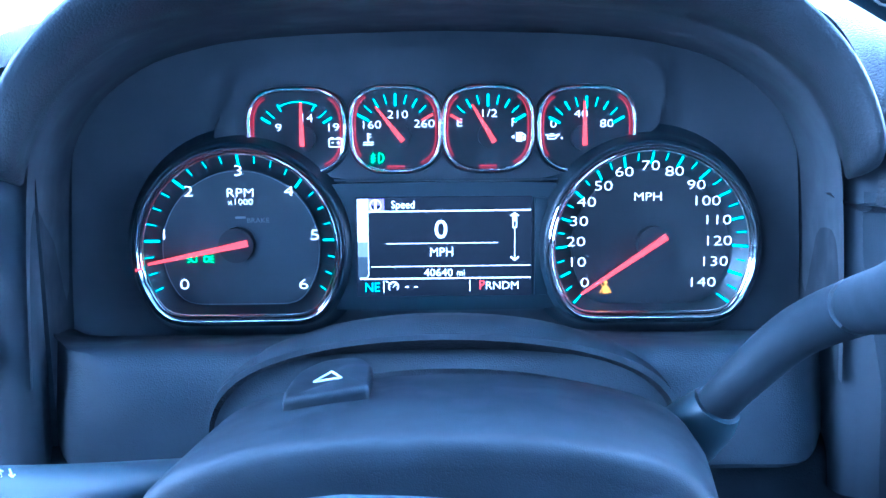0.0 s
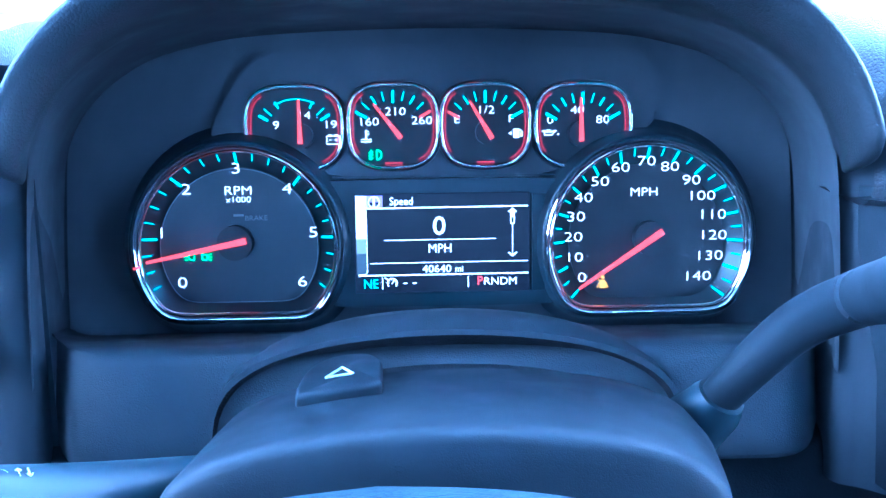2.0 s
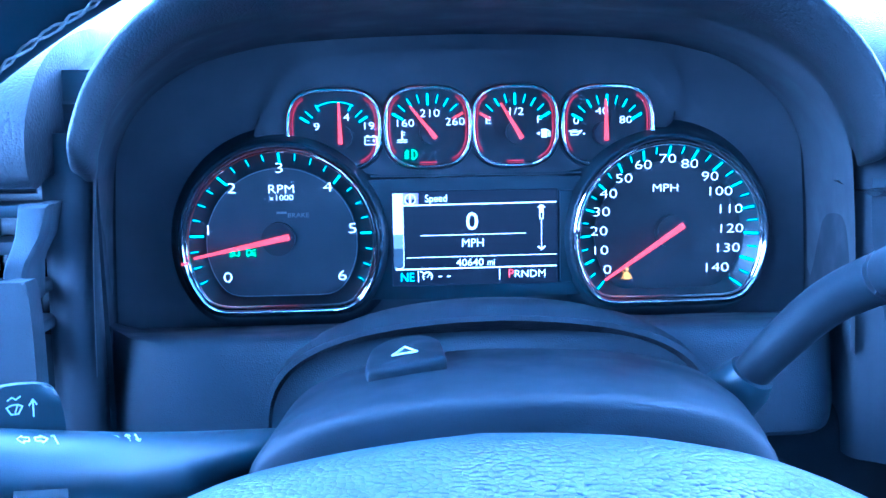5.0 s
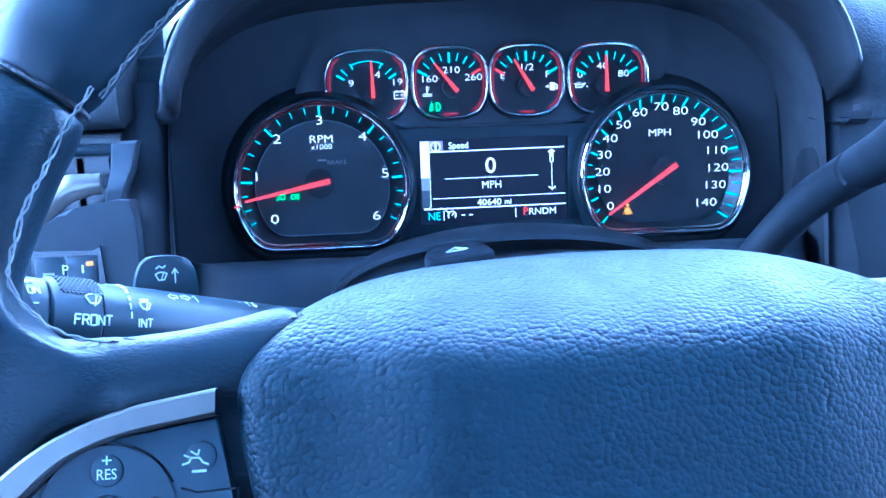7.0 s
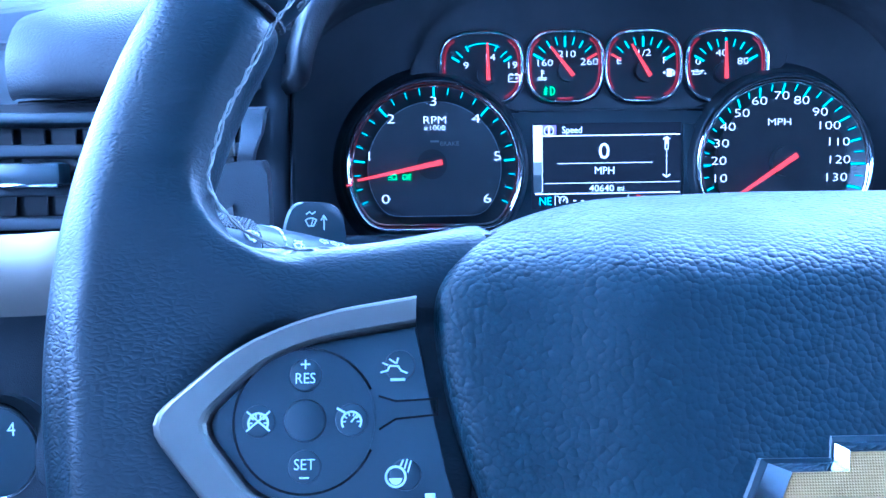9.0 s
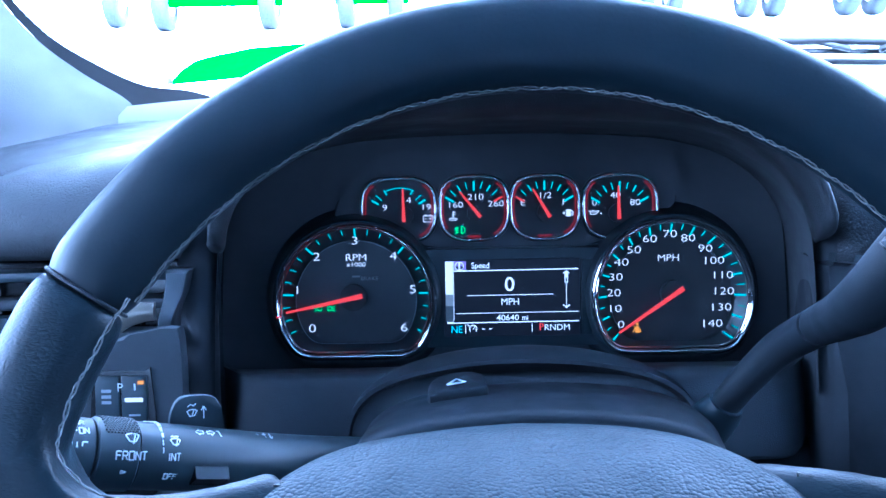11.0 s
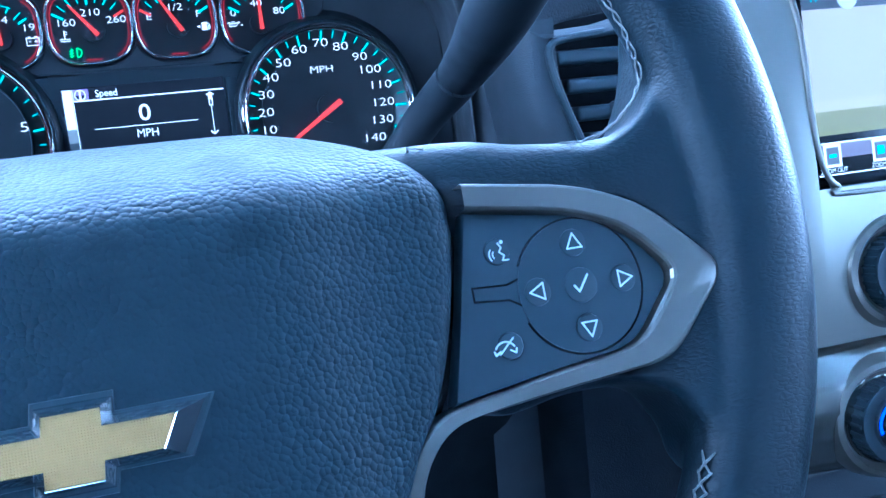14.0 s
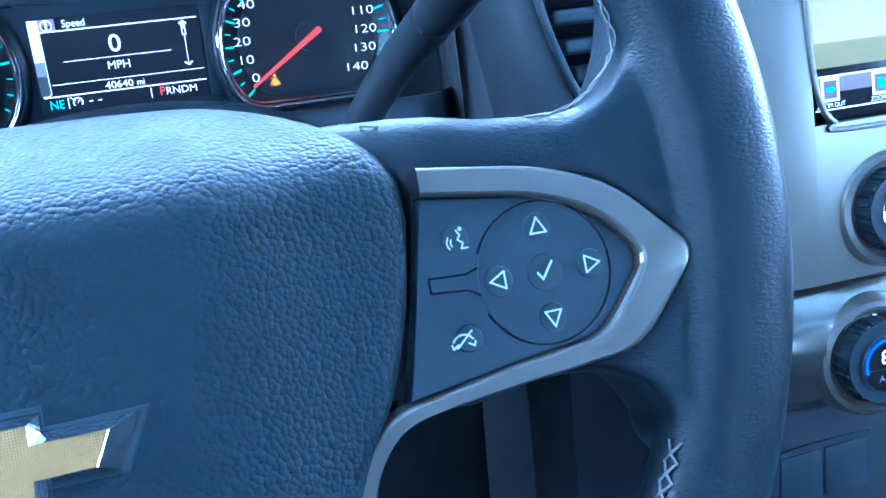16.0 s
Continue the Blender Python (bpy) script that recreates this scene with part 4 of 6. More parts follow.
def axis_at(at):
    """A point of the stalk's axis, at from 0 at its foot to 1 at its end."""
    u = SP[0][0] + (SF[1][0] - SP[0][0]) * at
    for a, b in zip(AXIS, AXIS[1:]):
        if u >= b[0]:
            break
    return Vector(a).lerp(Vector(b), (u - a[0]) / (b[0] - a[0]))


part("stalk_arm", shifted(tube(spline(SP, 8), [9.0 + 4.5 * min(1, i / 20) for i in range(25)], 24), OS), SMOOTH, stalk, "tapered black stalk arm")
ring_pts = []
for i, (r) in enumerate([13.2, 14.2, 14.2, 14.2, 14.2, 13.2]):
    ring_pts.append(tuple(Vector(SE[0]).lerp(Vector(SE[2]), [0, 0.04, 0.3, 0.6, 0.96, 1][i])))
wring = part("wiper_ring", shifted(tube(ring_pts, [13.2, 14.2, 14.2, 14.2, 14.2, 13.2], 28), OS), SMOOTH, stalk, "knurled black wiper ring")
d_st = (Vector(SF[1]) - Vector(SP[0])).normalized()
side_st = d_st.cross(Vector((0, 1, 0))).normalized() * -1
up_st = side_st.cross(d_st) * -1
if up_st.y < 0:
    up_st = -up_st
if side_st.z < 0:
    side_st = -side_st
dots = ([], [])
for k in range(17):
    a = radians(46 + 4.2 * k)
    o = 14.2 * (math.cos(a) * side_st + math.sin(a) * up_st)
    for j in range(10):
        c = Vector(SE[0]).lerp(Vector(SE[2]), 0.1 + 0.8 * (j + 0.5 * (k % 2)) / 10) + o
        pts, faces = tube([c - o * 0.01, c + o * 0.035], [0.62, 0.4], 6)
        m = len(dots[0])
        dots[0].extend(pts)
        dots[1].extend([tuple(x + m for x in f) for f in faces])
part("knurl", shifted(dots, OS), SMOOTH, wring, "fine dotted grip")
part("stalk_tip", shifted(tube([Vector(SF[0]).lerp(Vector(SF[1]), t) for t in (0, 0.03, 0.5, 0.94, 1.0)], [12.6, 13.4, 13.6, 13.4, 11.5], 28), OS), SMOOTH, stalk, "black stalk end with wiper markings")


def on_stalk(name, marks, at, angle, radius, mat=PAINTWHITE, scale=1.0):
    """Printed strokes wrapped on the stalk: along the stalk and round it, millimetres."""
    base = axis_at(at)
    pts, faces = [], []
    for stroke in marks:
        q = []
        for x, y in stroke:
            a = radians(angle) + y * scale / radius
            q.append(base - d_st * x * scale + (radius + 0.1) * (math.cos(a) * side_st + math.sin(a) * up_st))
        for a, b in zip(q, q[1:]):
            tpts, tfaces = tube([a, b], 0.32, 4)
            o = len(pts)
            pts += tpts
            faces += [tuple(v + o for v in f) for f in tfaces]
    return part(name, shifted((pts, faces), OS), mat, stalk)


def stalk_text(text, at, angle, radius, height, along=True):
    """Simple stroke capitals, wrapped on the stalk."""
    strokes = {
        "F": [[(0, 0), (0, 2), (1.2, 2)], [(0, 1.1), (1, 1.1)]], "R": [[(0, 0), (0, 2), (1, 2), (1.2, 1.5), (1, 1), (0, 1)], [(0.6, 1), (1.2, 0)]],
        "O": [[(0, 0), (0, 2), (1.2, 2), (1.2, 0), (0, 0)]], "N": [[(0, 0), (0, 2), (1.2, 0), (1.2, 2)]], "T": [[(0, 2), (1.2, 2)], [(0.6, 2), (0.6, 0)]],
        "I": [[(0.3, 0), (0.3, 2)]], "E": [[(1.2, 0), (0, 0), (0, 2), (1.2, 2)], [(0, 1), (1, 1)]], "A": [[(0, 0), (0.6, 2), (1.2, 0)], [(0.3, 0.8), (0.9, 0.8)]], "-": [[(0.2, 1), (0.9, 1)]],
    }
    out, x = [], -0.8 * len(text)
    for ch in text:
        for s in strokes.get(ch, []):
            out.append([((px + x) * height / 2, (py - 1) * height / 2) for px, py in s])
        x += 0.9 if ch in "I" else 1.6
    return on_stalk("stalk_text", out, at, angle, radius)


WIPER = [[(-2.6, 1.6), (-1.3, 2.3), (0, 2.5), (1.3, 2.3), (2.6, 1.6), (1.2, -1.0), (-1.2, -1.0), (-2.6, 1.6)], [(0.2, -1.8), (1.2, 1.9)]]
stalk_text("FRONT", 0.72, 9, 14.3, 3.2)
on_stalk("wiper_mark", WIPER, 0.72, 35, 14.3)
on_stalk("ring_arrow", [[(-1, -0.6), (1, 0), (-1, 0.6), (-1, -0.6)]], 0.735, -17, 14.3)
stalk_text("INT", 0.61, 10, 13.5, 2.8)
on_stalk("wiper_mark", WIPER, 0.612, 34, 13.5, scale=0.8)
on_stalk("wiper_mark", [[(-2, 3.2), (-1.2, 3.8), (-0.4, 3.2), (0.4, 3.8), (1.2, 3.2), (2, 3.8)]], 0.612, 34, 13.5, scale=0.8)
on_stalk("speed_bars", [[(x * 0.45, y), (x * 0.45, y + 2.2)] for k, y in enumerate((-11, -7.8, -4.6, -1.4, 1.8, 5.0)) for x in range(1 + k // 2)] + [[(x * 0.45 - 3, 8.2), (x * 0.45 - 3, 10.2)] for x in range(9)], 0.643, 62, 13.5)
stalk_text("OFF", 0.615, -24, 13.5, 2.4)
stalk_text("REAR", 0.85, 64, 13.6, 2.4)
stalk_text("INT-ON", 0.85, 46, 13.6, 2.6)
on_stalk("rear_bars", [[(-4, 0), (-2, 0), (-2, -1.5)], [(0, 0), (0, -2)], [(2, -1.5), (2, 0), (4, 0)]], 0.85, 26, 13.6)
on_stalk("turn_arrows", [[(-1.0, 0.9), (-3, 0.9), (-3, 1.9), (-5, 0), (-3, -1.9), (-3, -0.9), (-1, -0.9), (-1, 0.9)], [(1.0, 0.9), (3, 0.9), (3, 1.9), (5, 0), (3, -1.9), (3, -0.9), (1, -0.9), (1, 0.9)], [(6.5, 1.5), (7.5, 1.5), (8.0, -2.5)]], 0.525, 62, 13.1, scale=0.85)
on_stalk("beam_mark", [[(-7, 1.6), (-5.2, 1.6), (-3.8, 0.9), (-3.4, 0), (-3.8, -0.9), (-5.2, -1.6), (-7, -1.6), (-7, 1.6)], [(-9.8, 1.2), (-8, 1.2)], [(-9.8, 0), (-8, 0)], [(-9.8, -1.2), (-8, -1.2)], [(0, -2), (0, 2), (-0.9, 0.8)], [(0, 2), (0.9, 0.8)], [(3.2, 2), (3.2, -2), (2.3, -0.8)], [(3.2, -2), (4.1, -0.8)]], 0.355, 68, 11.9, scale=0.9)
part("mist_button", shifted(tube([axis_at(0.56) + 13.2 * (math.cos(radians(-20)) * side_st + math.sin(radians(-20)) * up_st), axis_at(0.47) + 12.6 * (math.cos(radians(-20)) * side_st + math.sin(radians(-20)) * up_st)], 4.5, 4), OS), GLOSSBLACK, stalk, "small black push button")
cu_, cv_, cn_ = axis_at(0.53)
flag = slab(smooth2([(-11, 0), (-10.5, 8), (-8, 14), (-4, 16.2), (6, 15.5), (10, 12.5), (11.5, 6), (12, 0)], 4, False), -1.6, 1.6, 0.9, 2)
bmesh.ops.rotate(flag, cent=(0, 0, 0), matrix=Matrix.Rotation(radians(28), 3, "Y"), verts=flag.verts)
bmesh.ops.translate(flag, vec=Vector((cu_ + 0, cv_ + 9, cn_ - 6)) - OS, verts=flag.verts)
fl = part("washer_paddle", flag, SMOOTH, stalk, "black washer paddle with a white symbol")
wash = line([(u * 0.8 - 1.5, v * 0.8 + 8.6) for u, v in WIPER[0]], 0.45, 1.7, 0.15)
wash2 = line([(3.4, 6.4), (3.4, 11.4), (2.4, 9.8), (3.4, 11.4), (4.4, 9.8)], 0.45, 1.7, 0.15)
wash3 = join(wash, wash2, line([(-1.4, 8.2), (-0.7, 10.2)], 0.4, 1.7, 0.15), line([(-3.2, 12.0), (-2.0, 12.8), (-1.0, 12.0), (0.2, 12.8)], 0.4, 1.7, 0.15))
bmesh.ops.rotate(wash3, cent=(0, 0, 0), matrix=Matrix.Rotation(radians(28), 3, "Y"), verts=wash3.verts)
bmesh.ops.translate(wash3, vec=Vector((cu_ + 0, cv_ + 9, cn_ - 6)) - OS, verts=wash3.verts)
part("washer_mark", wash3, PAINTWHITE, fl)

lever = thing("shift_lever", "black column shift lever with a plus and minus button", "shift lever", (102, -58, 140))
OL = Vector((102, -58, 140))
LP = [(98, -74.5, 126), (108, -46, 149), (123, -21, 168), (130.5, -6, 196), (129.5, 4, 229), (128.5, 17, 262), (139, 42, 286), (164, 69.5, 293), (192, 97, 283)]
LR = [7.6, 8.2, 9.2, 10.0, 11.4, 13.8, 15.8, 16.0, 15.4]
lp = spline(LP, 8)
lr = []
for i in range(len(lp)):
    k = min(7, i // 8)
    lr.append(LR[k] + (LR[k + 1] - LR[k]) * (i / 8 - k))
part("lever_arm", shifted(tube(lp, lr, 26, 0.92), OL), LEVER, lever, "tapering black lever arm")
part("lever_socket", shifted(tube([(92, -80, 118), (97, -70, 130), (103, -58, 141), (105, -53, 144)], [15, 13.5, 11.5, 9.5], 24), OL), SMOOTH, lever, "moulded socket at the lever foot")
part("lever_cap", shifted(tube([lp[-1] + (lp[-1] - lp[-2]).normalized() * q for q in (0.4, 1.0, 9, 12, 13)], [15.4, 15.8, 15.0, 12, 7], 26, 0.92), OL), SMOOTH, lever, "black end cap")
bd = (lp[52] - lp[44]).normalized()
bc = lp[48]
bn = Vector((-0.45, 0.05, 0.9))
bn = (bn - bd * bn.dot(bd)).normalized()
bs = bd.cross(bn).normalized()
bm = slab(smooth2([(-11, 10), (-9, 12.5), (9, 12.5), (11, 10), (11, -10), (9, -12.5), (-9, -12.5), (-11, -10)], 3, True), 0, 2.2, 0.7, 2)
rot = Matrix((bs, bd, bn)).transposed()
for p in bm.verts:
    x = p.co.x
    p.co = bc + bn * (14.2 - 0.022 * x * x) + rot @ p.co - OL
gap = slab(smooth2([(-11.8, 10.4), (-9.6, 13.3), (9.6, 13.3), (11.8, 10.4), (11.8, -10.4), (9.6, -13.3), (-9.6, -13.3), (-11.8, -10.4)], 3, True), -2.0, 1.0)
for p in gap.verts:
    x = p.co.x
    p.co = bc + bn * (14.2 - 0.022 * x * x) + rot @ p.co - OL
part("button_gap", gap, GLOSSBLACK, lever, "dark gap round the button")
btn = part("mode_button", bm, SMOOTH, lever, "black plus and minus button")
mk = join(line([(-6.4, -5.6), (-2.2, -5.6)], 1.0, 2.3, 0.2), line([(-4.3, -3.5), (-4.3, -7.7)], 1.0, 2.3, 0.2), line([(-0.4, -9), (1.8, -2.8)], 0.5, 2.3, 0.2), line([(4.4, -6.0), (7.8, -5.6)], 1.0, 2.3, 0.2))
for p in mk.verts:
    x = p.co.x
    p.co = bc + bn * (14.2 - 0.022 * x * x) + rot @ p.co - OL
part("mode_mark", mk, PAINTWHITE, btn)


# ---- dashboard ----
dash = thing("dashboard", "black moulded dashboard with a deep hood over the gauges", "dashboard", (0, 0, 0))
def hood_ring(n, su, sv, low=1.0):
    return [(HX + u * su, v * (sv if v > 0 else low), n) for u, v in contour]


hood_rows = [(-14, 1.085, 0.80), (20, 1.05, 0.80), (50, 1.015, 0.80), (70, 0.992, 0.80), (84, 0.972, 0.80)]
lip_rows = [(82, 0.974, 0.80), (96, 0.948, 0.802), (110, 0.92, 0.808), (120, 0.905, 0.82), (129, 0.897, 0.838), (136, 0.902, 0.858), (140, 0.914, 0.882), (141.5, 0.925, 0.905), (140.5, 0.933, 0.919), (136.5, 0.94, 0.93), (128, 0.949, 0.942), (115, 0.963, 0.96), (95, 0.988, 0.984), (60, 1.033, 1.016), (0, 1.09, 1.035), (-90, 1.16, 1.02)]
part("gauge_hood", loft([hood_ring(*r) for r in hood_rows], False), HOODIN, dash, "matt black inside of the gauge hood", angle=180)
lip_ids = [i for i, (u, v) in enumerate(contour) if v > 50]
lip = []
for row in lip_rows:
    ring = [hood_ring(*row)[i] for i in lip_ids]
    a, b = Vector(ring[0]), Vector(ring[-1])
    # the ends roll under and close on the cheeks
    ends_l, ends_r = [], []
    full = min(1, max(0.15, (row[0] - 84) / 30)) if row[0] > 80 else 1
    for t, dv in ((1.0, -11), (0.9, -12), (0.5, -12), (0.28, -11.5), (0.16, -10), (0.08, -7.5), (0.03, -4)):
        ends_l.append(tuple((a.lerp(Vector((-193, a.y, 62)), t)) + Vector((0, dv * full, 0))))
        ends_r.append(tuple((b.lerp(Vector((189, b.y, 62)), t)) + Vector((0, dv * full, 0))))
    lip.append(ends_l + ring + ends_r[::-1])
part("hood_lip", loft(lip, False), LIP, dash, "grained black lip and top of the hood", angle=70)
CHEEK_PATH = {-1: [(198, -23), (202, -13), (192, 30), (184.5, 60), (182.6, 70), (182.4, 75), (183.6, 79), (187, 81), (192, 82), (197, 80.5), (202, 76), (208, 66), (212, 40)], 1: [(198, -23), (202, -13), (192, 30), (185.5, 60), (184.2, 70), (184.2, 75), (185.4, 79), (188.5, 82), (193, 85), (199, 92), (206, 104)]}
for s in (-1, 1):
    part("hood_side", loft([[(HX + s * u, v, n) for v in (52, 44, 30, 0, -30, -62, -90, -116)] for u, n, _ in spline([(u, n, 0) for u, n in CHEEK_PATH[s]], 5)], False), CHEEK, dash, "black side cheek of the gauge hood", angle=180)
shelf = []
for v, n, w in ((-56, -2, 190), (-47, 60, 176), (-45.5, 74, 168), (-46, 80, 164), (-48, 83, 162), (-52, 85, 161.5), (-92, 89, 163), (-98, 88, 163), (-101, 84, 163)):
    edge = [(-w - 26, v, n - 40), (-w - 15, v, n - 20), (-w - 8, v, n - 9), (-w - 1, v, n - 3), (-w + 8, v, n)]
    shelf.append(edge + [(u, v, n) for u in range(-140, 141, 20)] + [(-u - 2, q, m) for u, q, m in edge[::-1]])
part("lower_panel", loft(shelf, False), DASH, dash, "black panel under the gauges")
# lower part of the panel, its shade painted in by the darker skin
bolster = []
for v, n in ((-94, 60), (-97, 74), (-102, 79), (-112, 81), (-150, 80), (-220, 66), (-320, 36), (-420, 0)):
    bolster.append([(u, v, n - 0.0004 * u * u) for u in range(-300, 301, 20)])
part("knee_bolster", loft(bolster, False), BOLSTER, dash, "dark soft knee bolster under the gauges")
arch_rows = [arch_ring(1, 92, -36, 70, 55, 36, 0.5), arch_ring(1, 97, -31.5, 68, 66, 36, 0.5), arch_ring(1, 102, -31, 66, 76, 36, 0.5), arch_ring(1, 105.5, -33, 64, 86, 36, 0.5), arch_ring(1, 106.5, -36, 62, 92, 36, 0.5), arch_ring(1, 105, -38.5, 62, 92, 36, 0.5)]
part("column_arch", loft(arch_rows, False), DASH, dash, "raised arch moulding over the column")

# dash top, out to the windscreen: two side pieces and one behind the hood
def dash_v(u, dv):
    return 92 + dv - (0.00004 * (u - 150) ** 2 if u > 0 else 0.0005 * max(0, -240 - u) ** 2)


LEFT_U, MID_U, RIGHT_U = list(range(-520, -180, 28)) + [-184], list(range(-230, 231, 20)), [184] + list(range(200, 900, 40))
for us in (LEFT_U, RIGHT_U):
    if us is LEFT_U:  # it rises to the windscreen's corner and falls away to the door
        rows = ((64, -34), (66, -26), (58, -16), (30, -2), (0, 8), (-80, 28), (-120, 38), (-160, 43), (-200, 40), (-300, 6), (-420, -50))
    else:  # it rises towards the middle of the windscreen
        rows = ((64, -14), (66, -4), (60, 4), (40, 15), (0, 31), (-80, 52), (-150, 64), (-220, 67), (-300, 52), (-420, 6))
    top = [[(u, dash_v(u, dv), n) for u in us] for n, dv in rows]
    part("dash_top", loft(top, False), PAD, dash, "soft grained dash top")
    front = [[(u, dash_v(u, -10), 64) for u in us], [(u, 40, 66) for u in us], [(u, -60, 60) for u in us], [(u, -420, 40) for u in us]]
    part("dash_front", loft(front, False), DASH, dash, "black dash front behind the vents")
mid = [[(u, v - 0.0006 * u * u, n) for u in MID_U] for n, v in ((-40, 128), (-80, 130), (-120, 122), (-180, 104), (-300, 60), (-420, 8))]
part("dash_top", loft(mid, False), PAD, dash, "soft grained dash top")

shoulder = []
for u, w in ((181, 0.9), (186, 0.97), (194, 1.0), (215, 1.0), (240, 1.0), (262, 1.0), (285, 1.0)):
    sec = [(22, 60), (17, 96), (16.5, 108), (20, 115), (28, 117.5), (42, 116), (57, 110), (72, 100), (88, 84), (103, 58), (114, 24), (121, -10), (126, -60)]
    shoulder.append([(u, q.x, q.y * (w if q.y > 0 else 1)) for q in spline([(a, b, 0) for a, b in sec], 4)])
part("dash_shoulder", loft(shoulder, False), PAD, dash, "soft grained dash top over the centre vent")

# left wing: padded top, vent, silver band, switches
left_pad = thing("left_dash_pad", "soft grained black pad over the side vent", "dash pad", (-250, 60, 80))
OP = Vector((-250, 60, 80))
prow = []
for u, w in ((-326, 0.55), (-322, 0.8), (-312, 0.94), (-296, 1.0), (-270, 1.03), (-240, 1.04), (-212, 1.05), (-198, 1.05)):
    sec = [(70 + 10 * w, 25), (40, 31), (31 + 2 * w, 62 + 22 * w), (28, 68 + 34 * w), (35, 70 + 40 * w), (58, 70 + 38 * w), (80 + 6 * w, 62 + 20 * w), (92 + 14 * w, 0 + 20 * w), (98 + 18 * w, -90)]
    rise = 0.68 + 0.32 * min(1, (u + 326) / 110)  # the pad falls away towards the door
    prow.append([(u, v if v < 46 else 46 + (v - 46) * rise, n) for v, n in [(q.x, q.y) for q in spline([(a, b, 0) for a, b in sec], 4)]])
part("pad_skin", shifted(loft(prow, False, True, True), OP), PAD, left_pad, "soft grained pad skin")
part("pad_seam", shifted(tube([(u, 26.5, 60 + 36 * w) for u, w in ((-322, 0.8), (-312, 0.94), (-296, 1.0), (-270, 1.03), (-240, 1.04), (-200, 1.05))], 1.1, 8), OP), GLOSSBLACK, left_pad, "dark seam below the pad")

cheek_rows = []
for v, ul, ur, n in ((21.5, -202, -190.5, 112), (20, -202, -191, 115), (14, -201.6, -191.6, 118), (8, -201.2, -192.2, 122), (4, -200.8, -193, 127), (-1, -200.4, -193.5, 134), (-5, -200.4, -193.8, 137), (-20, -200.4, -193.8, 139)):
    cheek_rows.append([(ul - 1, v, n - 45), (ul - 0.4, v, n - 1.5), (ul + 0.6, v, n), (ur - 1, v, n), (ur + 0.4, v, n - 0.8), (ur + 0.9, v, n - 3), (ur + 0.6, v, n - 8), (ur - 7, v, n - 45)])
part("vent_cheek", loft(cheek_rows, False, True, False), DASH, dash, "black cheek beside the side vent")
left_vent = thing("left_air_vent", "black side air vent with horizontal slats and a thumb tab", "air vent", (-300, -12, 90))
OV = Vector((-300, -12, 90))
part("vent_back", shifted((lambda b: ([tuple(p.co) for p in b.verts], [[v.index for v in f.verts] for f in b.faces]))(box(-420, -204, -44, 28, 60, 66)), OV), GLOSSBLACK, left_vent)


def boxd(*a, **k):
    b = box(*a, **k)
    b.verts.ensure_lookup_table()
    b.verts.index_update()
    d = ([tuple(p.co) for p in b.verts], [[v.index for v in f.verts] for f in b.faces])
    b.free()
    return d


def slabd(*a, **k):
    b = slab(*a, **k)
    b.verts.index_update()
    d = ([tuple(p.co) for p in b.verts], [[v.index for v in f.verts] for f in b.faces])
    b.free()
    return d


part("top_frame", shifted(boxd(-420, -203.5, 15, 21, 62, 100, bevel=2), OV), SMOOTH, left_vent)
for v in (1.5, -18.5, -36):
    part("slat", shifted(boxd(-420, -204, v - 3.2, v + 3.2, 68, 98, bevel=2.2), OV), CHEEK, left_vent)
for u in range(-420, -204, 17):
    part("vane", shifted(boxd(u, u + 1.2, -40, 14, 64, 71, bevel=0.3), OV), GLOSSBLACK, left_vent)
part("thumb_tab", shifted(boxd(-332, -296, -16, -4.5, 90, 106, bevel=2.5), OV), SMOOTH, left_vent, "thumb tab with a chrome edge")
part("tab_edge", shifted(boxd(-331, -297, -17.5, -15.0, 96, 107, bevel=1), OV), CHROME, left_vent)
band_l = thing("silver_dash_trim", "satin silver trim band below the side vent", "trim", (-260, -40, 120))
OB = Vector((-260, -40, 120))
path = spline([(-470, -62, 96), (-330, -62, 102), (-285, -56, 112), (-256, -36, 126), (-233, -12, 134), (-218, -1.5, 137), (-207, 1, 137.5), (-201, 1.5, 137.5)], 6)
wid = [4.9 + 16.1 * min(1, max(0, -205 - p.x) / 95) for p in path]
part("trim_face", shifted(loft([[p + Vector((0, -w, 0)), p + Vector((0, -w, 3)), p + Vector((0, -w * 0.4, 5)), p + Vector((0, w * 0.4, 5)), p + Vector((0, w, 3)), p + Vector((0, w, 0))] for p, w in zip(path, wid)], False, True, True), OB), SILVER, band_l)

switches = thing("parking_switches", "black dash switches with a parking assist button", "switches", (-218, -45, 158))
OW = Vector((-222, -45, 158))
part("panel", shifted(slabd(smooth2([(-290, -110), (-262, -64), (-244, -33), (-222, -12.5), (-206, -7.5), (-192, -6), (-187.5, -12), (-186.5, -60), (-188, -150), (-290, -160)], 4, True), 144, 155.5, bevel=2), OW), DASH, switches)
part("bezel", shifted(slabd(smooth2([(-233, -31), (-230, -27.5), (-206, -28), (-202.5, -31), (-201.5, -92), (-233, -92)], 3, True), 154, 157, bevel=0.8), OW), GLOSSBLACK, switches)
for u0, u1 in ((-231.5, -219), (-217.8, -204.4)):
    for v0, v1 in ((-58, -30), (-90, -59)):
        part("button", shifted(boxd(u0, u1, v0, v1, 156, 158.4, bevel=0.7), OW), SMOOTH, switches, "black push button")
part("status_light", shifted(boxd(-209, -205.8, -34.4, -32.4, 158, 158.8), OW), AMBER, switches, "small amber light")
part("white_bar", shifted(boxd(-216, -206.5, -43.6, -41.4, 158, 158.9, bevel=0.3), OW), glow("lit_bar_white", (1, 0.95, 0.9), 1.2), switches, "white bar light")
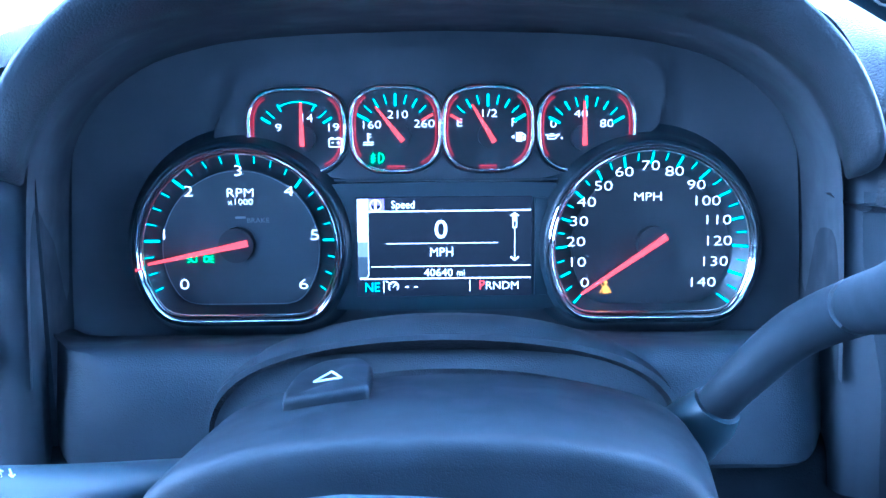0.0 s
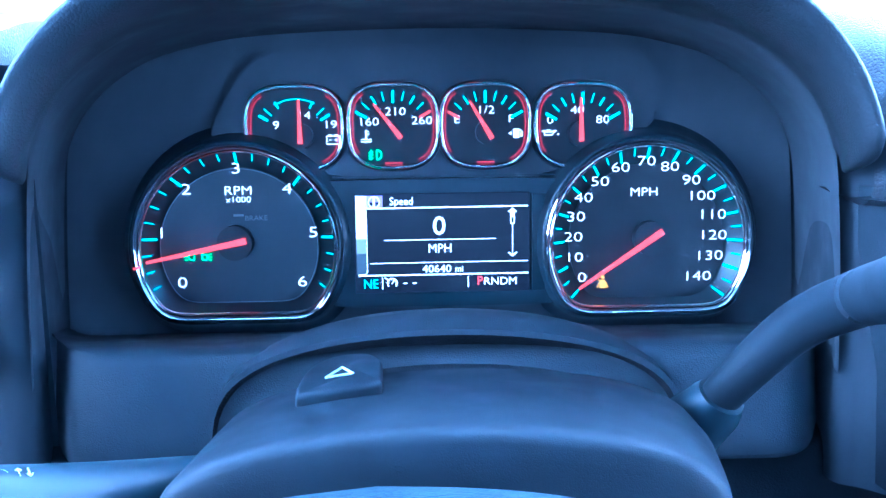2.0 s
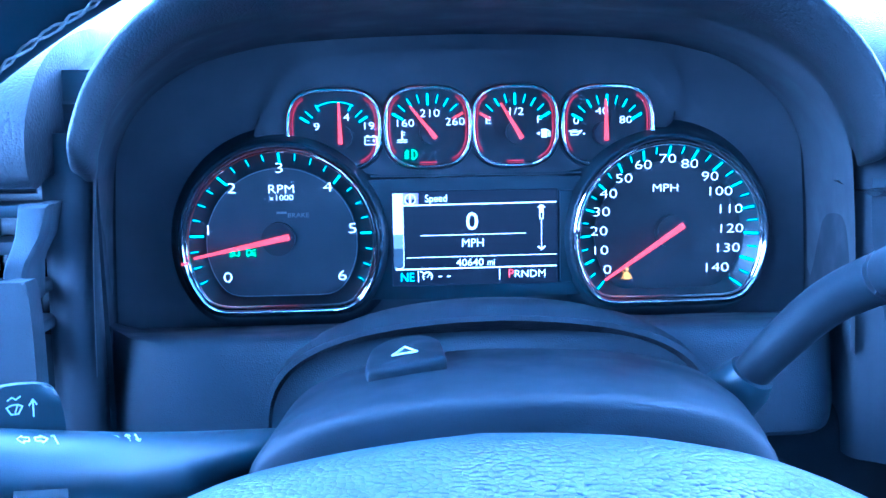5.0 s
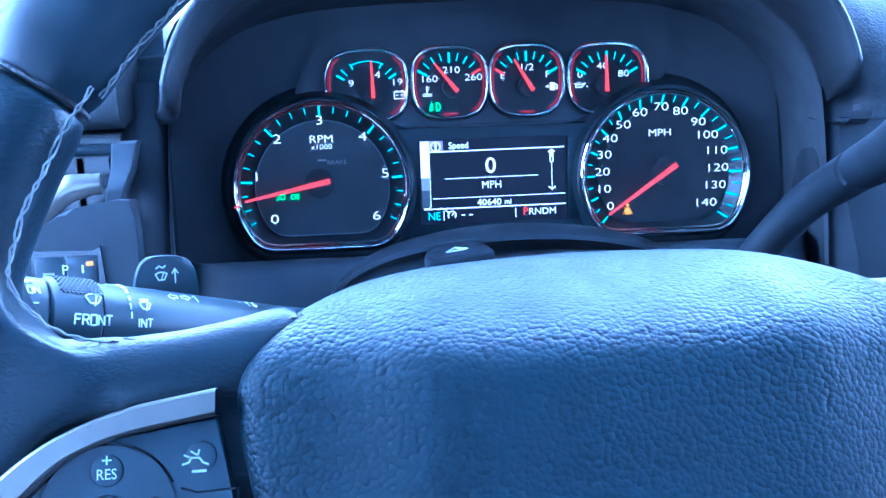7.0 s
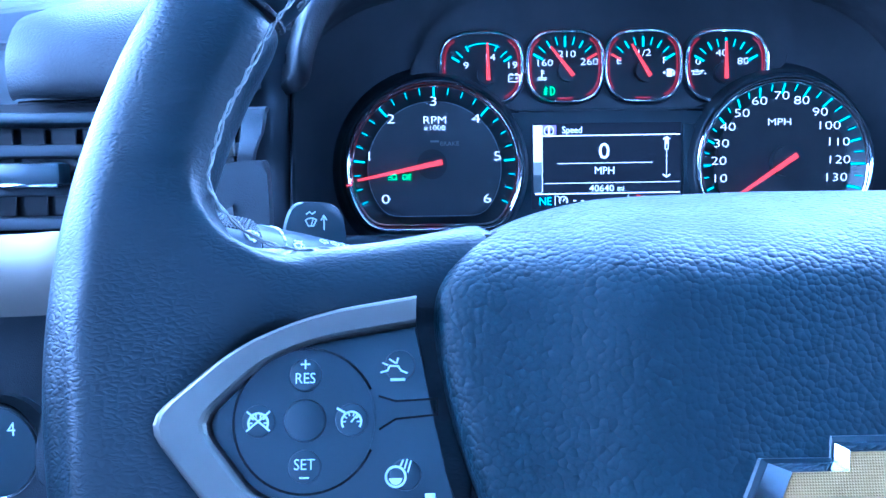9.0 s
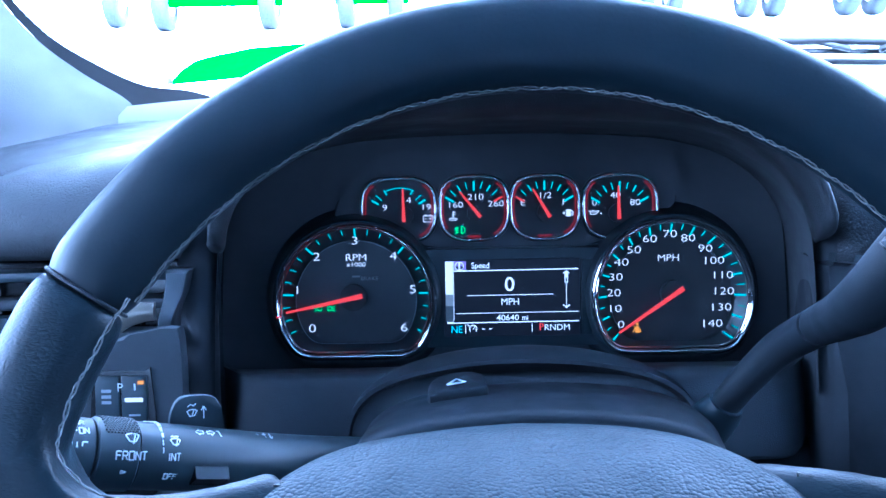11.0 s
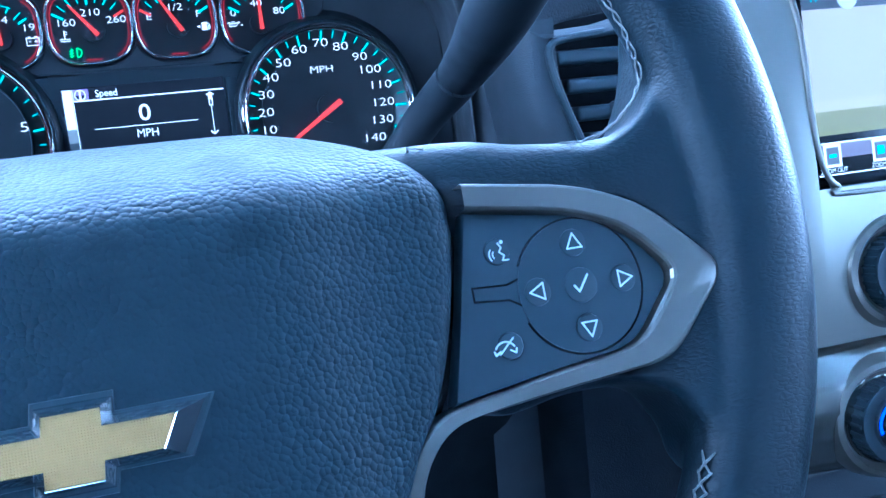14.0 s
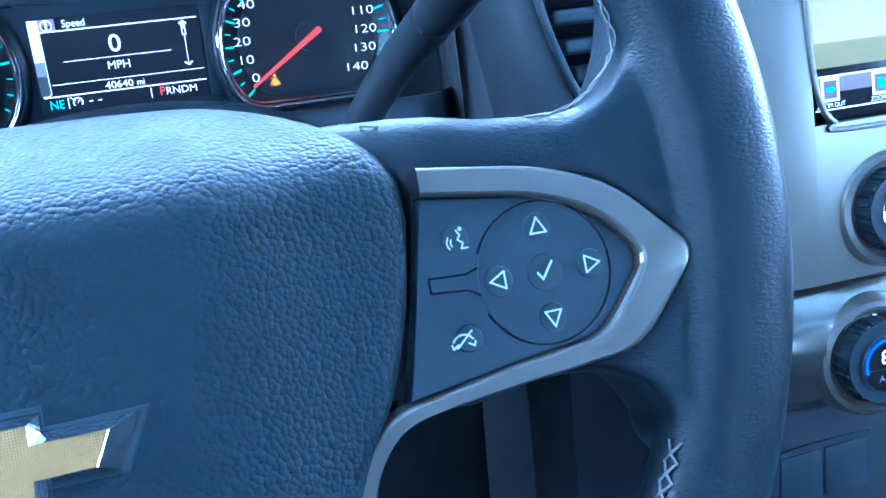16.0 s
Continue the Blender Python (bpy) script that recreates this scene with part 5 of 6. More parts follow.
writing("park_letter", "P", -214.2 + 218, -35.8 + 45, 4.4, 0.6, PAINTWHITE, switches)
part("park_waves", shifted(slabd([(-211, -37.5), (-210.2, -37.5), (-210.2, -34), (-211, -34)], 158.4, 158.7), OW), PAINTWHITE, switches)
for v in (-38.5, -41.5, -44.5):
    part("car_mark", shifted(boxd(-228, -223, v, v + 1.6, 158.4, 158.7), OW), PAINTGREY, switches)
part("assist_mark", shifted(boxd(-214, -208, -51, -50, 158.4, 158.7), OW), PAINTGREY, switches)

lights = thing("headlamp_switch", "round black headlamp switch with a chrome edge", "switch", (-334, -150, 112))
part("knob", disc(0, 0, 24, -20, 4, 48, 1.5), SMOOTH, lights)
part("edge", ring_band([(25 * math.cos(2 * math.pi * i / 60), 25 * math.sin(2 * math.pi * i / 60)) for i in range(60)], [(-1, 0), (-0.6, 3.5), (0.6, 4), (1.5, 2), (1.8, -8)]), CHROME, lights, "thin chrome edge")
for text, u, v in (("AUTO", -5, 8), ("4", 12, 12), ("2", -11, -4)):
    writing("switch_text", text, u, v, 4.2 if text == "AUTO" else 7, 4.1, PAINTWHITE, lights, 0.9)
part("status_light", box(-18, -15, 19, 22, 2, 5), AMBER, lights)

# centre stack
stack = thing("centre_stack", "silver painted centre stack round the touch screen", "centre stack", (340, -60, 160))
OC = Vector((340, -60, 160))


def stack_n(u, v):
    """Depth of the silver face: it leans back upwards and rounds off to the left."""
    return 172 - 0.10 * (v + 20) - 0.0026 * max(0, 345 - u) ** 2 - 0.0005 * (v + 60) ** 2


def left_edge(v):
    return 268 + 14 * (1 - ((v + 40) / 110) ** 2) if v > -40 else 282 + 0.22 * (-40 - v)


vs = [48, 40, 25, 5, -15, -35, -55, -75, -95, -115, -135, -150, -160, -166]
rowsS = []
for v in vs:
    e = left_edge(v)
    us = [e + (338 - e) * k / 16 for k in range(17)]
    rowsS.append([(u, v, stack_n(u, v)) for u in us])
part("silver_side", shifted(loft(rowsS, False), OC), STACKSILVER, stack, "satin silver side of the stack")
low = []
for v in (-80, -88, -98, -115, -135, -150, -160, -166):
    low.append([(u, v, stack_n(338, v)) for u in range(338, 620, 12)])
part("silver_lower", shifted(loft(low, False), OC), STACKSILVER, stack, "satin silver face below the screen")
edge_pts = spline([(331, 50, 159.5), (335, 30, 163.5), (338, 0, 169), (338.5, -45, 174.5), (342, -68, 177), (350, -79, 178), (372, -84, 178.5), (620, -84, 178.5)], 10)
part("bright_edge", shifted(tube(edge_pts, 1.6, 10), OC), SILVER, stack, "bright bevel round the screen")
part("screen_recess", shifted(loft([[p for p in edge_pts], [p + Vector((5, 4, -9)) for p in edge_pts]], False), OC), SMOOTH, stack)
screen = thing("touch_screen", "lit navigation touch screen with zoom buttons", "touch screen", (430, -15, 166), 5.7)
part("glass", box(-92, 120, -70, 62, -6, -2, 0.5), GLOSSBLACK, screen, "gloss black screen glass")
part("map_sky", slab([(-85, 32), (115, 32), (115, -18), (-85, -18)], -1.9, -1.7), glow("map_pale", (1.0, 0.8, 0.64), 0.5), screen, "pale lit map area", False)
part("map_road", slab([(-85, -18), (115, -18), (115, -24), (-85, -24)], -1.9, -1.7), glow("map_road_cream", (1.0, 0.8, 0.4), 0.55), screen, "", False)
part("map_ground", slab([(-85, -24), (115, -24), (115, -37), (-85, -37)], -1.9, -1.7), glow("map_green", (0.62, 0.54, 0.16), 0.42), screen, "", False)
part("top_strip", slab([(-85, 48), (115, 48), (115, 32), (-85, 32)], -1.9, -1.7), glow("map_dark_top", (0.08, 0.08, 0.1), 0.4), screen, "", False)
part("tool_strip", slab([(-85, -42), (115, -42), (115, -50), (-85, -50)], -1.9, -1.75), glow("strip_violet", (0.34, 0.27, 0.33), 0.6), screen, "", False)
part("strip_line", slab([(-85, -41), (115, -41), (115, -42), (-85, -42)], -1.9, -1.7), SCREENWHITE, screen, "", False)
part("strip_line", slab([(-85, -58.5), (115, -58.5), (115, -59.3), (-85, -59.3)], -1.9, -1.7), SCREENWHITE, screen, "", False)
for u, plus in ((-75, False), (-42, True), (-6, True)):
    part("zoom_frame", line([(u - 5, -43), (u + 5, -43), (u + 5, -54), (u - 5, -54)], 1.5, -1.7, 0.2, True), SCREENWHITE, screen, "white framed zoom button", False)
    part("zoom_field", slab([(u - 4.2, -43.8), (u + 4.2, -43.8), (u + 4.2, -53.2), (u - 4.2, -53.2)], -1.75, -1.6), glow("field_grey", (0.25, 0.24, 0.26), 0.5), screen, "", False)
    part("zoom_sign", box(u - 2.4, u + 2.4, -49.5 if not plus else -50.8, -47.5 if not plus else -46.0, -1.6, -1.4), SCREENTEAL, screen, "", False)
writing("screen_text", "ZOOM OUT", -75, -56.6, 2.6, -1.7, SCREENWHITE, screen, 0.9)
writing("screen_text", "ZOOM IN", -42, -56.6, 2.6, -1.7, SCREENWHITE, screen, 0.9)
writing("screen_text", "49°", -75, 39.5, 6.5, -1.7, SCREENTEAL, screen, 1.0, 0.02)
part("compass_mark", disc(-54, 38, 7, -1.8, -1.5, 32, 0.1), glow("compass_pale", (0.7, 0.66, 0.68), 1.0), screen, "pale round compass")


def knob(owner, u, v, n, r, lean, turn, climate):
    ring = [(r * math.cos(2 * math.pi * i / 72), r * math.sin(2 * math.pi * i / 72)) for i in range(72)]
    k = part("temperature_knob" if climate else "audio_knob", disc(0, 0, r * 0.9, -6, 14, 56, 2.0), SMOOTH, owner, "black ribbed knob with a lit temperature" if climate else "black ribbed knob with a silver ring")
    k.matrix_basis = owner.matrix_world.inverted() @ W @ axes_frame((u, v, n), lean, turn)
    part("ring", ring_band(ring, [(0.5, -4), (1.5, 3), (4, 6), (7, 5), (9, 1), (10.5, -6)]), SILVER, k, "satin silver surround ring")
    part("inner_ring", ring_band(ring, [(-1.2, -4), (-1.0, 2.0), (0, 3.4), (0.8, 2)]), CHROME, k)
    for i in range(28):
        a = 2 * math.pi * i / 28
        c, s = math.cos(a), math.sin(a)
        part("rib", tube([(r * 0.9 * c, r * 0.9 * s, 0), (r * 0.9 * c, r * 0.9 * s, 12.5)], 1.2, 6), SMOOTH, k)
    part("face", disc(0, 0, r * 0.62, 12, 16, 56, 1.0), GLOSSBLACK, k, "gloss black knob face")
    part("face_ring", ring_band([(0.62 * x, 0.62 * y) for x, y in ring], [(-0.6, 14), (0, 16.4), (0.8, 16.2), (1.2, 13)]), SMOOTH if climate else CHROME, k)
    if climate:
        q = r * 0.55
        part("blue_arc", line(circle_pts(0, 0, q, 195, 92, 16), 1.6, 16.0, 0.3), BLUELIT, k, "lit blue arc")
        part("red_arc", line(circle_pts(0, 0, q, 88, -15, 16), 1.6, 16.0, 0.3), RED, k, "lit red arc")
        writing("temperature", "82", 0, 4.2, 7.5, 16.0, NUMERAL, k, 1.0, 0.02)
        writing("knob_text", "AUTO", 0.5, -7.5, 3.8, 16.0, PAINTGREY, k, 0.95)
        part("face_split", bar((-q, -2.6), (q, -2.6), 0.7, 16.0, 0.15), SMOOTH, k)
    return k


knob(stack, 383, -130, 181, 23, 6, -6, False)
clim = thing("climate_control", "silver edged climate control unit in the dash", "climate control", (380, -200, 180))
OK = Vector((380, -200, 180))
rows_c = []
for v, n0 in ((-164, 170), (-172, 182), (-185, 189), (-203, 191), (-222, 188), (-238, 180), (-246, 168)):
    rows_c.append([(u, v + 0.0008 * (u - 400) ** 2 * (-1 if v > -203 else 1) * 0.6, n0 - 0.0035 * max(0, 345 - u) ** 2) for u in range(286, 640, 12)])
part("control_face", shifted(loft(rows_c, False), OK), CLIMSILVER, clim)
knob(clim, 365, -209, 190, 25, 4, -8, True)
lower_keys = thing("lower_switches", "black switches below the climate control", "switches", (350, -275, 170))
OQ = Vector((350, -275, 170))
part("bank_face", shifted(slabd([(286, -246), (640, -246), (640, -420), (286, -420)], 150, 166, bevel=2), OQ), DASH, lower_keys)
part("key_frame", shifted(slabd(smooth2([(322, -268), (380, -268), (384, -275), (384, -305), (318, -305), (318, -275)], 3, True), 165, 168, bevel=1), OQ), SMOOTH, lower_keys)
for u in (321, 352):
    part("key", shifted(boxd(u, u + 29, -302, -271, 167, 169.5, bevel=1), OQ), SMOOTH, lower_keys)

# right vent between the gauges and the stack
right_vent = thing("centre_air_vent", "black air vent with curved slats and a thumb tab", "air vent", (225, -20, 140))
OR = Vector((221, -20, 140))
part("vent_frame", shifted(slabd(smooth2([(186, 16), (200, 20), (262, 22), (262, -62), (226, -60), (214, -54), (196, -12)], 3, True), 112, 126, bevel=1), OR), VENTDARK, right_vent)
rim = spline([(264, 17, 140), (215, 14, 140), (200, 10, 141), (200, -4, 142), (208, -30, 144), (218, -52, 146), (232, -60, 146), (264, -62, 146)], 6)
part("vent_rim", shifted(tube(rim, 2.2, 10), OR), SMOOTH, right_vent, "black vent rim")
for v, u0 in ((3.5, 204), (-11.5, 208), (-26.5, 213), (-41, 218), (-54, 224)):
    part("slat", shifted(boxd(u0, 266, v - 4.0, v + 4.0, 120, 141, bevel=2.4, seg=3), OR), SMOOTH, right_vent, "rounded black slat")
part("thumb_tab", shifted(boxd(232, 252, -34, -21, 138, 150, bevel=2.5), OR), DASH, right_vent, "textured thumb tab")
part("tab_edge", shifted(boxd(233, 252, -35.5, -33.5, 143, 151, bevel=0.8), OR), CHROME, right_vent)
def cheek_lean(v):
    return 0.0 if v > 0 else 0.23 * -v if v > -60 else 13.8 + 0.03 * (-60 - v)


part("vent_cheek", shifted(loft([[(u + cheek_lean(v) * w, v, n + 0.05 * min(60, max(0, -v))) for v in (24, 10, -5, -20, -40, -60, -90, -112)] for u, n, w in ((182, 60, 0.6), (183, 100, 0.6), (184, 122, 0.7), (186, 132, 0.8), (189, 137, 0.9), (194, 139.5, 1.0), (203, 140, 1.0))], False), OR), DASH, right_vent, "black cheek beside the vent")
part("vent_shelf", shifted(loft([[(170, 20, 100), (230, 24, 100), (300, 40, 110)], [(190, 18, 138), (230, 19, 138), (290, 30, 150)], [(196, 14, 142), (230, 15, 142), (280, 24, 156)]], False), OR), DASH, right_vent)

right_pad = thing("right_dash_pad", "soft grained black pad above the touch screen", "dash pad", (340, 60, 150))
ORP = Vector((340, 60, 150))
prow = []
for u, w in ((253, 0.1), (254, 0.24), (257, 0.44), (263, 0.64), (271, 0.82), (283, 0.95), (300, 1.0), (350, 1.02), (420, 1.04), (520, 1.06), (640, 1.08)):
    sec = [(48, 66), (44.5, 120), (43.5, 145), (45, 151), (49, 153.5), (57, 154), (63, 152.5), (66, 149), (68.5, 144), (75, 122), (81.5, 94), (85, 82), (85.5, 74), (82, 66)]
    far = min(90, max(0, u - 276))  # the foot drops and the back rises towards the screen
    prow.append([(u, 59 + (q.x - 59) * w - 0.16 * far * min(1, max(0, (62 - q.x) / 10)) + 0.15 * far * min(1, max(0, (q.x - 68) / 14)), 165 + (q.y - 150) * w * (1.0 if q.y > 130 else 1.12)) for q in spline([(a, b, 0) for a, b in sec], 4)])
part("pad_skin", shifted(loft(prow, False, True, False), ORP), PAD, right_pad)
part("pad_seam", shifted(tube([(u, 43 - 0.16 * min(90, max(0, u - 276)), 163) for u in (270, 285, 310, 350, 420, 520, 640)], 1.2, 8), ORP), GLOSSBLACK, right_pad, "dark seam below the pad")
# same shaded skin: the footwell's darkness is in the colour
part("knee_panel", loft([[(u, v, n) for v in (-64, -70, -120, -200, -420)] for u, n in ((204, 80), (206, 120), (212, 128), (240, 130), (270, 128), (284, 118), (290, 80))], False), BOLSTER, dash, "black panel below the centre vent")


# ---- cabin shell (roof, walls and seats unseen) and the yard outside ----
def world_mesh(name, verts, faces, mat, label="", category="", kind="structure", parent=None, smooth=False):
    me = bpy.data.meshes.new(name)
    me.from_pydata([Vector(v) for v in verts], [], faces)
    me.materials.append(mat)
    if smooth:
        me.shade_smooth()
    ob = new(name, me)
    ob.parent = parent
    if label:
        tagged(ob, label, category, "", kind)
    return ob


def wbox(x0, x1, y0, y1, z0, z1):
    v = [(x, y, z) for x in (x0, x1) for y in (y0, y1) for z in (z0, z1)]
    return v, [(0, 1, 3, 2), (4, 6, 7, 5), (0, 4, 5, 1), (2, 3, 7, 6), (0, 2, 6, 4), (1, 5, 7, 3)]


LINER = material("pale_headliner_cloth", (0.26, 0.305, 0.35), 0.9, bump=0.3, scale=800)
TRIM = material("pale_pillar_trim", (0.085, 0.085, 0.085), 0.6, bump=0.25, scale=900)
CARPET = material("dark_carpet", (0.022, 0.028, 0.034), 0.95, bump=0.6, scale=500)
CONCRETE = material("pale_concrete", (0.5, 0.55, 0.59), 0.85, bump=0.3, scale=30)
BODYWHITE = material("white_car_paint", (0.8, 0.8, 0.79), 0.25, coat=0.5, vary=0.03)
MACHINE = material("green_machine_paint", (0.006, 0.06, 0.0003), 1.0, spec=0.0)
RUBBER = material("black_tyre_rubber", (0.012, 0.012, 0.012), 0.8, bump=0.4, scale=60)
YARDWALL = material("pale_wall_sheet", (0.62, 0.62, 0.6), 0.6)

GZ = -1.30
SEATDARK = material("dark_seat_leather", (0.022, 0.028, 0.034), 0.5, bump=0.3, scale=500)
FRIT = material("black_glass_border", (0.012, 0.011, 0.012), 0.5)
world_mesh("ground", [(-400, -400, GZ), (400, -400, GZ), (400, 400, GZ), (-400, 400, GZ)], [(0, 1, 2, 3)], CONCRETE, "pale sunlit concrete yard", "ground")
world_mesh("roof_lining", *wbox(-0.67, 1.42, -3.26, 0.16, 0.66, 0.70), LINER, "pale cloth roof lining", "ceiling")
world_mesh("cabin_floor", *wbox(-0.62, 1.37, -3.2, 0.9, -0.80, -0.75), CARPET, "dark carpeted cabin floor", "floor")
for name, x0, x1 in (("wall_left", -0.66, -0.62), ("wall_right", 1.37, 1.41)):
    world_mesh(name, *wbox(x0, x1, -3.2, 0.7, -0.75, 0.10), CARPET, "dark door trim below the side glass", "door")
    # unseen uprights and rails, set forward to block side light from behind
    for suffix, y0, y1, z0, z1 in (("_rear", -0.95, -0.55, 0.08, 0.68), ("_quarter", -2.15, -1.9, 0.08, 0.68), ("_corner", -3.24, -3.0, 0.08, 0.68), ("_rail", -3.24, 0.1, 0.56, 0.68)):
        world_mesh(name + suffix, *wbox(x0 - 0.004, x1 + 0.004, y0, y1, z0, z1), CARPET, "dark pillar and rail round the rear side glass", "wall")
world_mesh("wall_rear", *wbox(-0.65, 1.40, -3.25, -3.2, -0.77, 0.12), CARPET, "dark rear of the cabin below the back glass", "wall")
# added panes out of view; their tint sets how much rear light enters
TINT = bpy.data.materials.new("tinted_glass")
TINT.use_nodes = True
tn = TINT.node_tree
tn.nodes.remove(tn.nodes["Principled BSDF"])
through_glass, sheen, blend = tn.nodes.new("ShaderNodeBsdfTransparent"), tn.nodes.new("ShaderNodeBsdfGlossy"), tn.nodes.new("ShaderNodeMixShader")
through_glass.inputs[0].default_value, sheen.inputs["Roughness"].default_value, blend.inputs[0].default_value = (0.5, 0.52, 0.54, 1), 0.02, 0.05
tn.links.new(through_glass.outputs[0], blend.inputs[1])
tn.links.new(sheen.outputs[0], blend.inputs[2])
tn.links.new(blend.outputs[0], tn.nodes["Material Output"].inputs[0])
for name, x0 in (("window_left_rear", -0.64), ("window_right_rear", 1.39)):
    world_mesh(name, *wbox(x0 - 0.002, x0 + 0.002, -3.1, -0.8, 0.08, 0.58), TINT, "dark tinted rear side glass", "window")
world_mesh("window_back", *wbox(-0.64, 1.39, -3.226, -3.222, 0.1, 0.68), TINT, "dark tinted back glass", "window")
world_mesh("firewall", *wbox(-0.62, 1.37, 0.58, 0.62, -0.75, -0.14), CARPET, "dark bulkhead below the windscreen", "wall")
# seats out of view, added to block light from the rear glass
for x in (-0.02, 0.76):
    st = new("front_seat")
    tagged(st, "dark leather front seat with a headrest", "seat", "front seats")
    st.matrix_world = pose(x, -1.15, -0.75)
    for nm, dims, bev in (("backrest", (-0.26, 0.26, -0.12, 0.06, 0.42, 1.05), 0.06), ("headrest", (-0.14, 0.14, -0.12, -0.01, 1.08, 1.28), 0.05), ("cushion", (-0.26, 0.26, -0.05, 0.5, 0.25, 0.45), 0.06)):
        bm = box(*[1000 * d for d in dims], bevel=1000 * bev, seg=4)
        part(nm, bm, SEATDARK, st)

# left windscreen pillar, in the dashboard's axes
pillar = thing("windscreen_pillar", "pale trimmed windscreen pillar beside the dash", "pillar", (-390, 110, -110), kind="structure")
OI = Vector((-390, 110, -110))
edge_r = spline([(-300, 128, -150), (-308, 148, -145), (-344, 172, -135), (-376, 199, -122), (-404, 240, -100), (-450, 330, -40), (-530, 520, 100)], 6)
edge_l = spline([(-440, 78, -20), (-470, 92, -30), (-500, 130, -20), (-525, 180, -2), (-545, 240, 20), (-580, 350, 80), (-640, 520, 190)], 6)
rows_p = []
for a, b in zip(edge_r, edge_l):
    rows_p.append([a.lerp(b, t) + Vector((0.35, -0.2, 0.9)) * 36 * math.sin(math.pi * t) * (1 - 0.3 * t) for t in [k / 12 for k in range(13)]])
part("pillar_trim", shifted(loft(rows_p, False), OI), TRIM, pillar, "pale grained pillar trim")
frit = thing("windscreen_border", "black border band at the windscreen corner", "windscreen", (-300, 150, -150), kind="structure")
OF = Vector((-300, 150, -150))
in_edge = spline([(-230, 132, -190), (-268, 138, -170), (-304, 142, -152), (-344, 170, -140), (-376, 198, -126), (-404, 240, -104), (-450, 331, -44)], 6)
out_edge = spline([(-230, 150, -192), (-262, 160, -176), (-300, 164, -158), (-338, 182, -144), (-371, 205, -129), (-400, 244, -106), (-448, 333, -45)], 6)
part("border_band", shifted(loft([in_edge, out_edge], False), OF), FRIT, frit)
# the dash's rear edge; the sun on it is painted as a pale base
ledge = thing("defroster_ledge", "pale dash edge strip along the windscreen foot", "trim", (-250, 140, -170), kind="structure")
OE = Vector((-250, 140, -170))
led = spline([(-318, 138, -150), (-286, 144, -168), (-230, 152, -200), (-150, 160, -250)], 5)
part("ledge_strip", shifted(loft([[p + Vector((4, -16, 26)), p + Vector((2, -4, 22)), p + Vector((0, 4, 14)), p + Vector((0, 6, 0)), p + Vector((0, -10, -6))] for p in led], False), OE), material("pale_edge_plastic", (0.2, 0.2, 0.2), 0.5, bump=0.1), ledge)

# own bonnet with the wiper resting at the screen's foot
bonnet = new("bonnet")
tagged(bonnet, "white painted bonnet of the vehicle", "bonnet", kind="structure")
rows_b = [[(-0.75 + 0.15 * k, y, z - 0.05 * ((k - 7) / 7) ** 2) for k in range(15)] for y, z in ((0.70, 0.015), (0.74, 0.045), (0.9, 0.052), (1.3, 0.04), (1.7, 0.0), (1.9, -0.08), (1.95, -0.4))]
world_mesh("bonnet_skin", *loft(rows_b, False), BODYWHITE, parent=bonnet, smooth=True)
wiper = new("wiper")
tagged(wiper, "black windscreen wiper resting at the foot of the glass", "wiper")


def wtube(name, path, r, owner, mat):
    pts, faces = tube([Vector(p) for p in path], r, 8)
    return world_mesh(name, pts, faces, mat, parent=owner, smooth=True)


WIPERBLACK = material("black_wiper_rubber", (0.02, 0.02, 0.022), 0.5)
wtube("arm", [(0.26, 0.66, 0.125), (0.36, 0.67, 0.118), (0.50, 0.68, 0.116), (0.75, 0.68, 0.105), (0.95, 0.67, 0.09)], [0.012, 0.009, 0.009, 0.008, 0.012], wiper, WIPERBLACK)
wtube("blade", [(0.30, 0.665, 0.098), (0.45, 0.68, 0.100), (0.7, 0.69, 0.094), (1.0, 0.68, 0.08)], 0.004, wiper, WIPERBLACK)
for x in (0.34, 0.42, 0.6):
    wtube("bridge", [(x - 0.04, 0.672, 0.101), (x, 0.675, 0.114), (x + 0.05, 0.676, 0.114), (x + 0.1, 0.676, 0.102)], 0.0045, wiper, WIPERBLACK)
wtube("cowl_edge", [(0.2, 0.69, 0.083), (0.5, 0.70, 0.083), (1.1, 0.68, 0.07)], 0.005, wiper, WIPERBLACK)


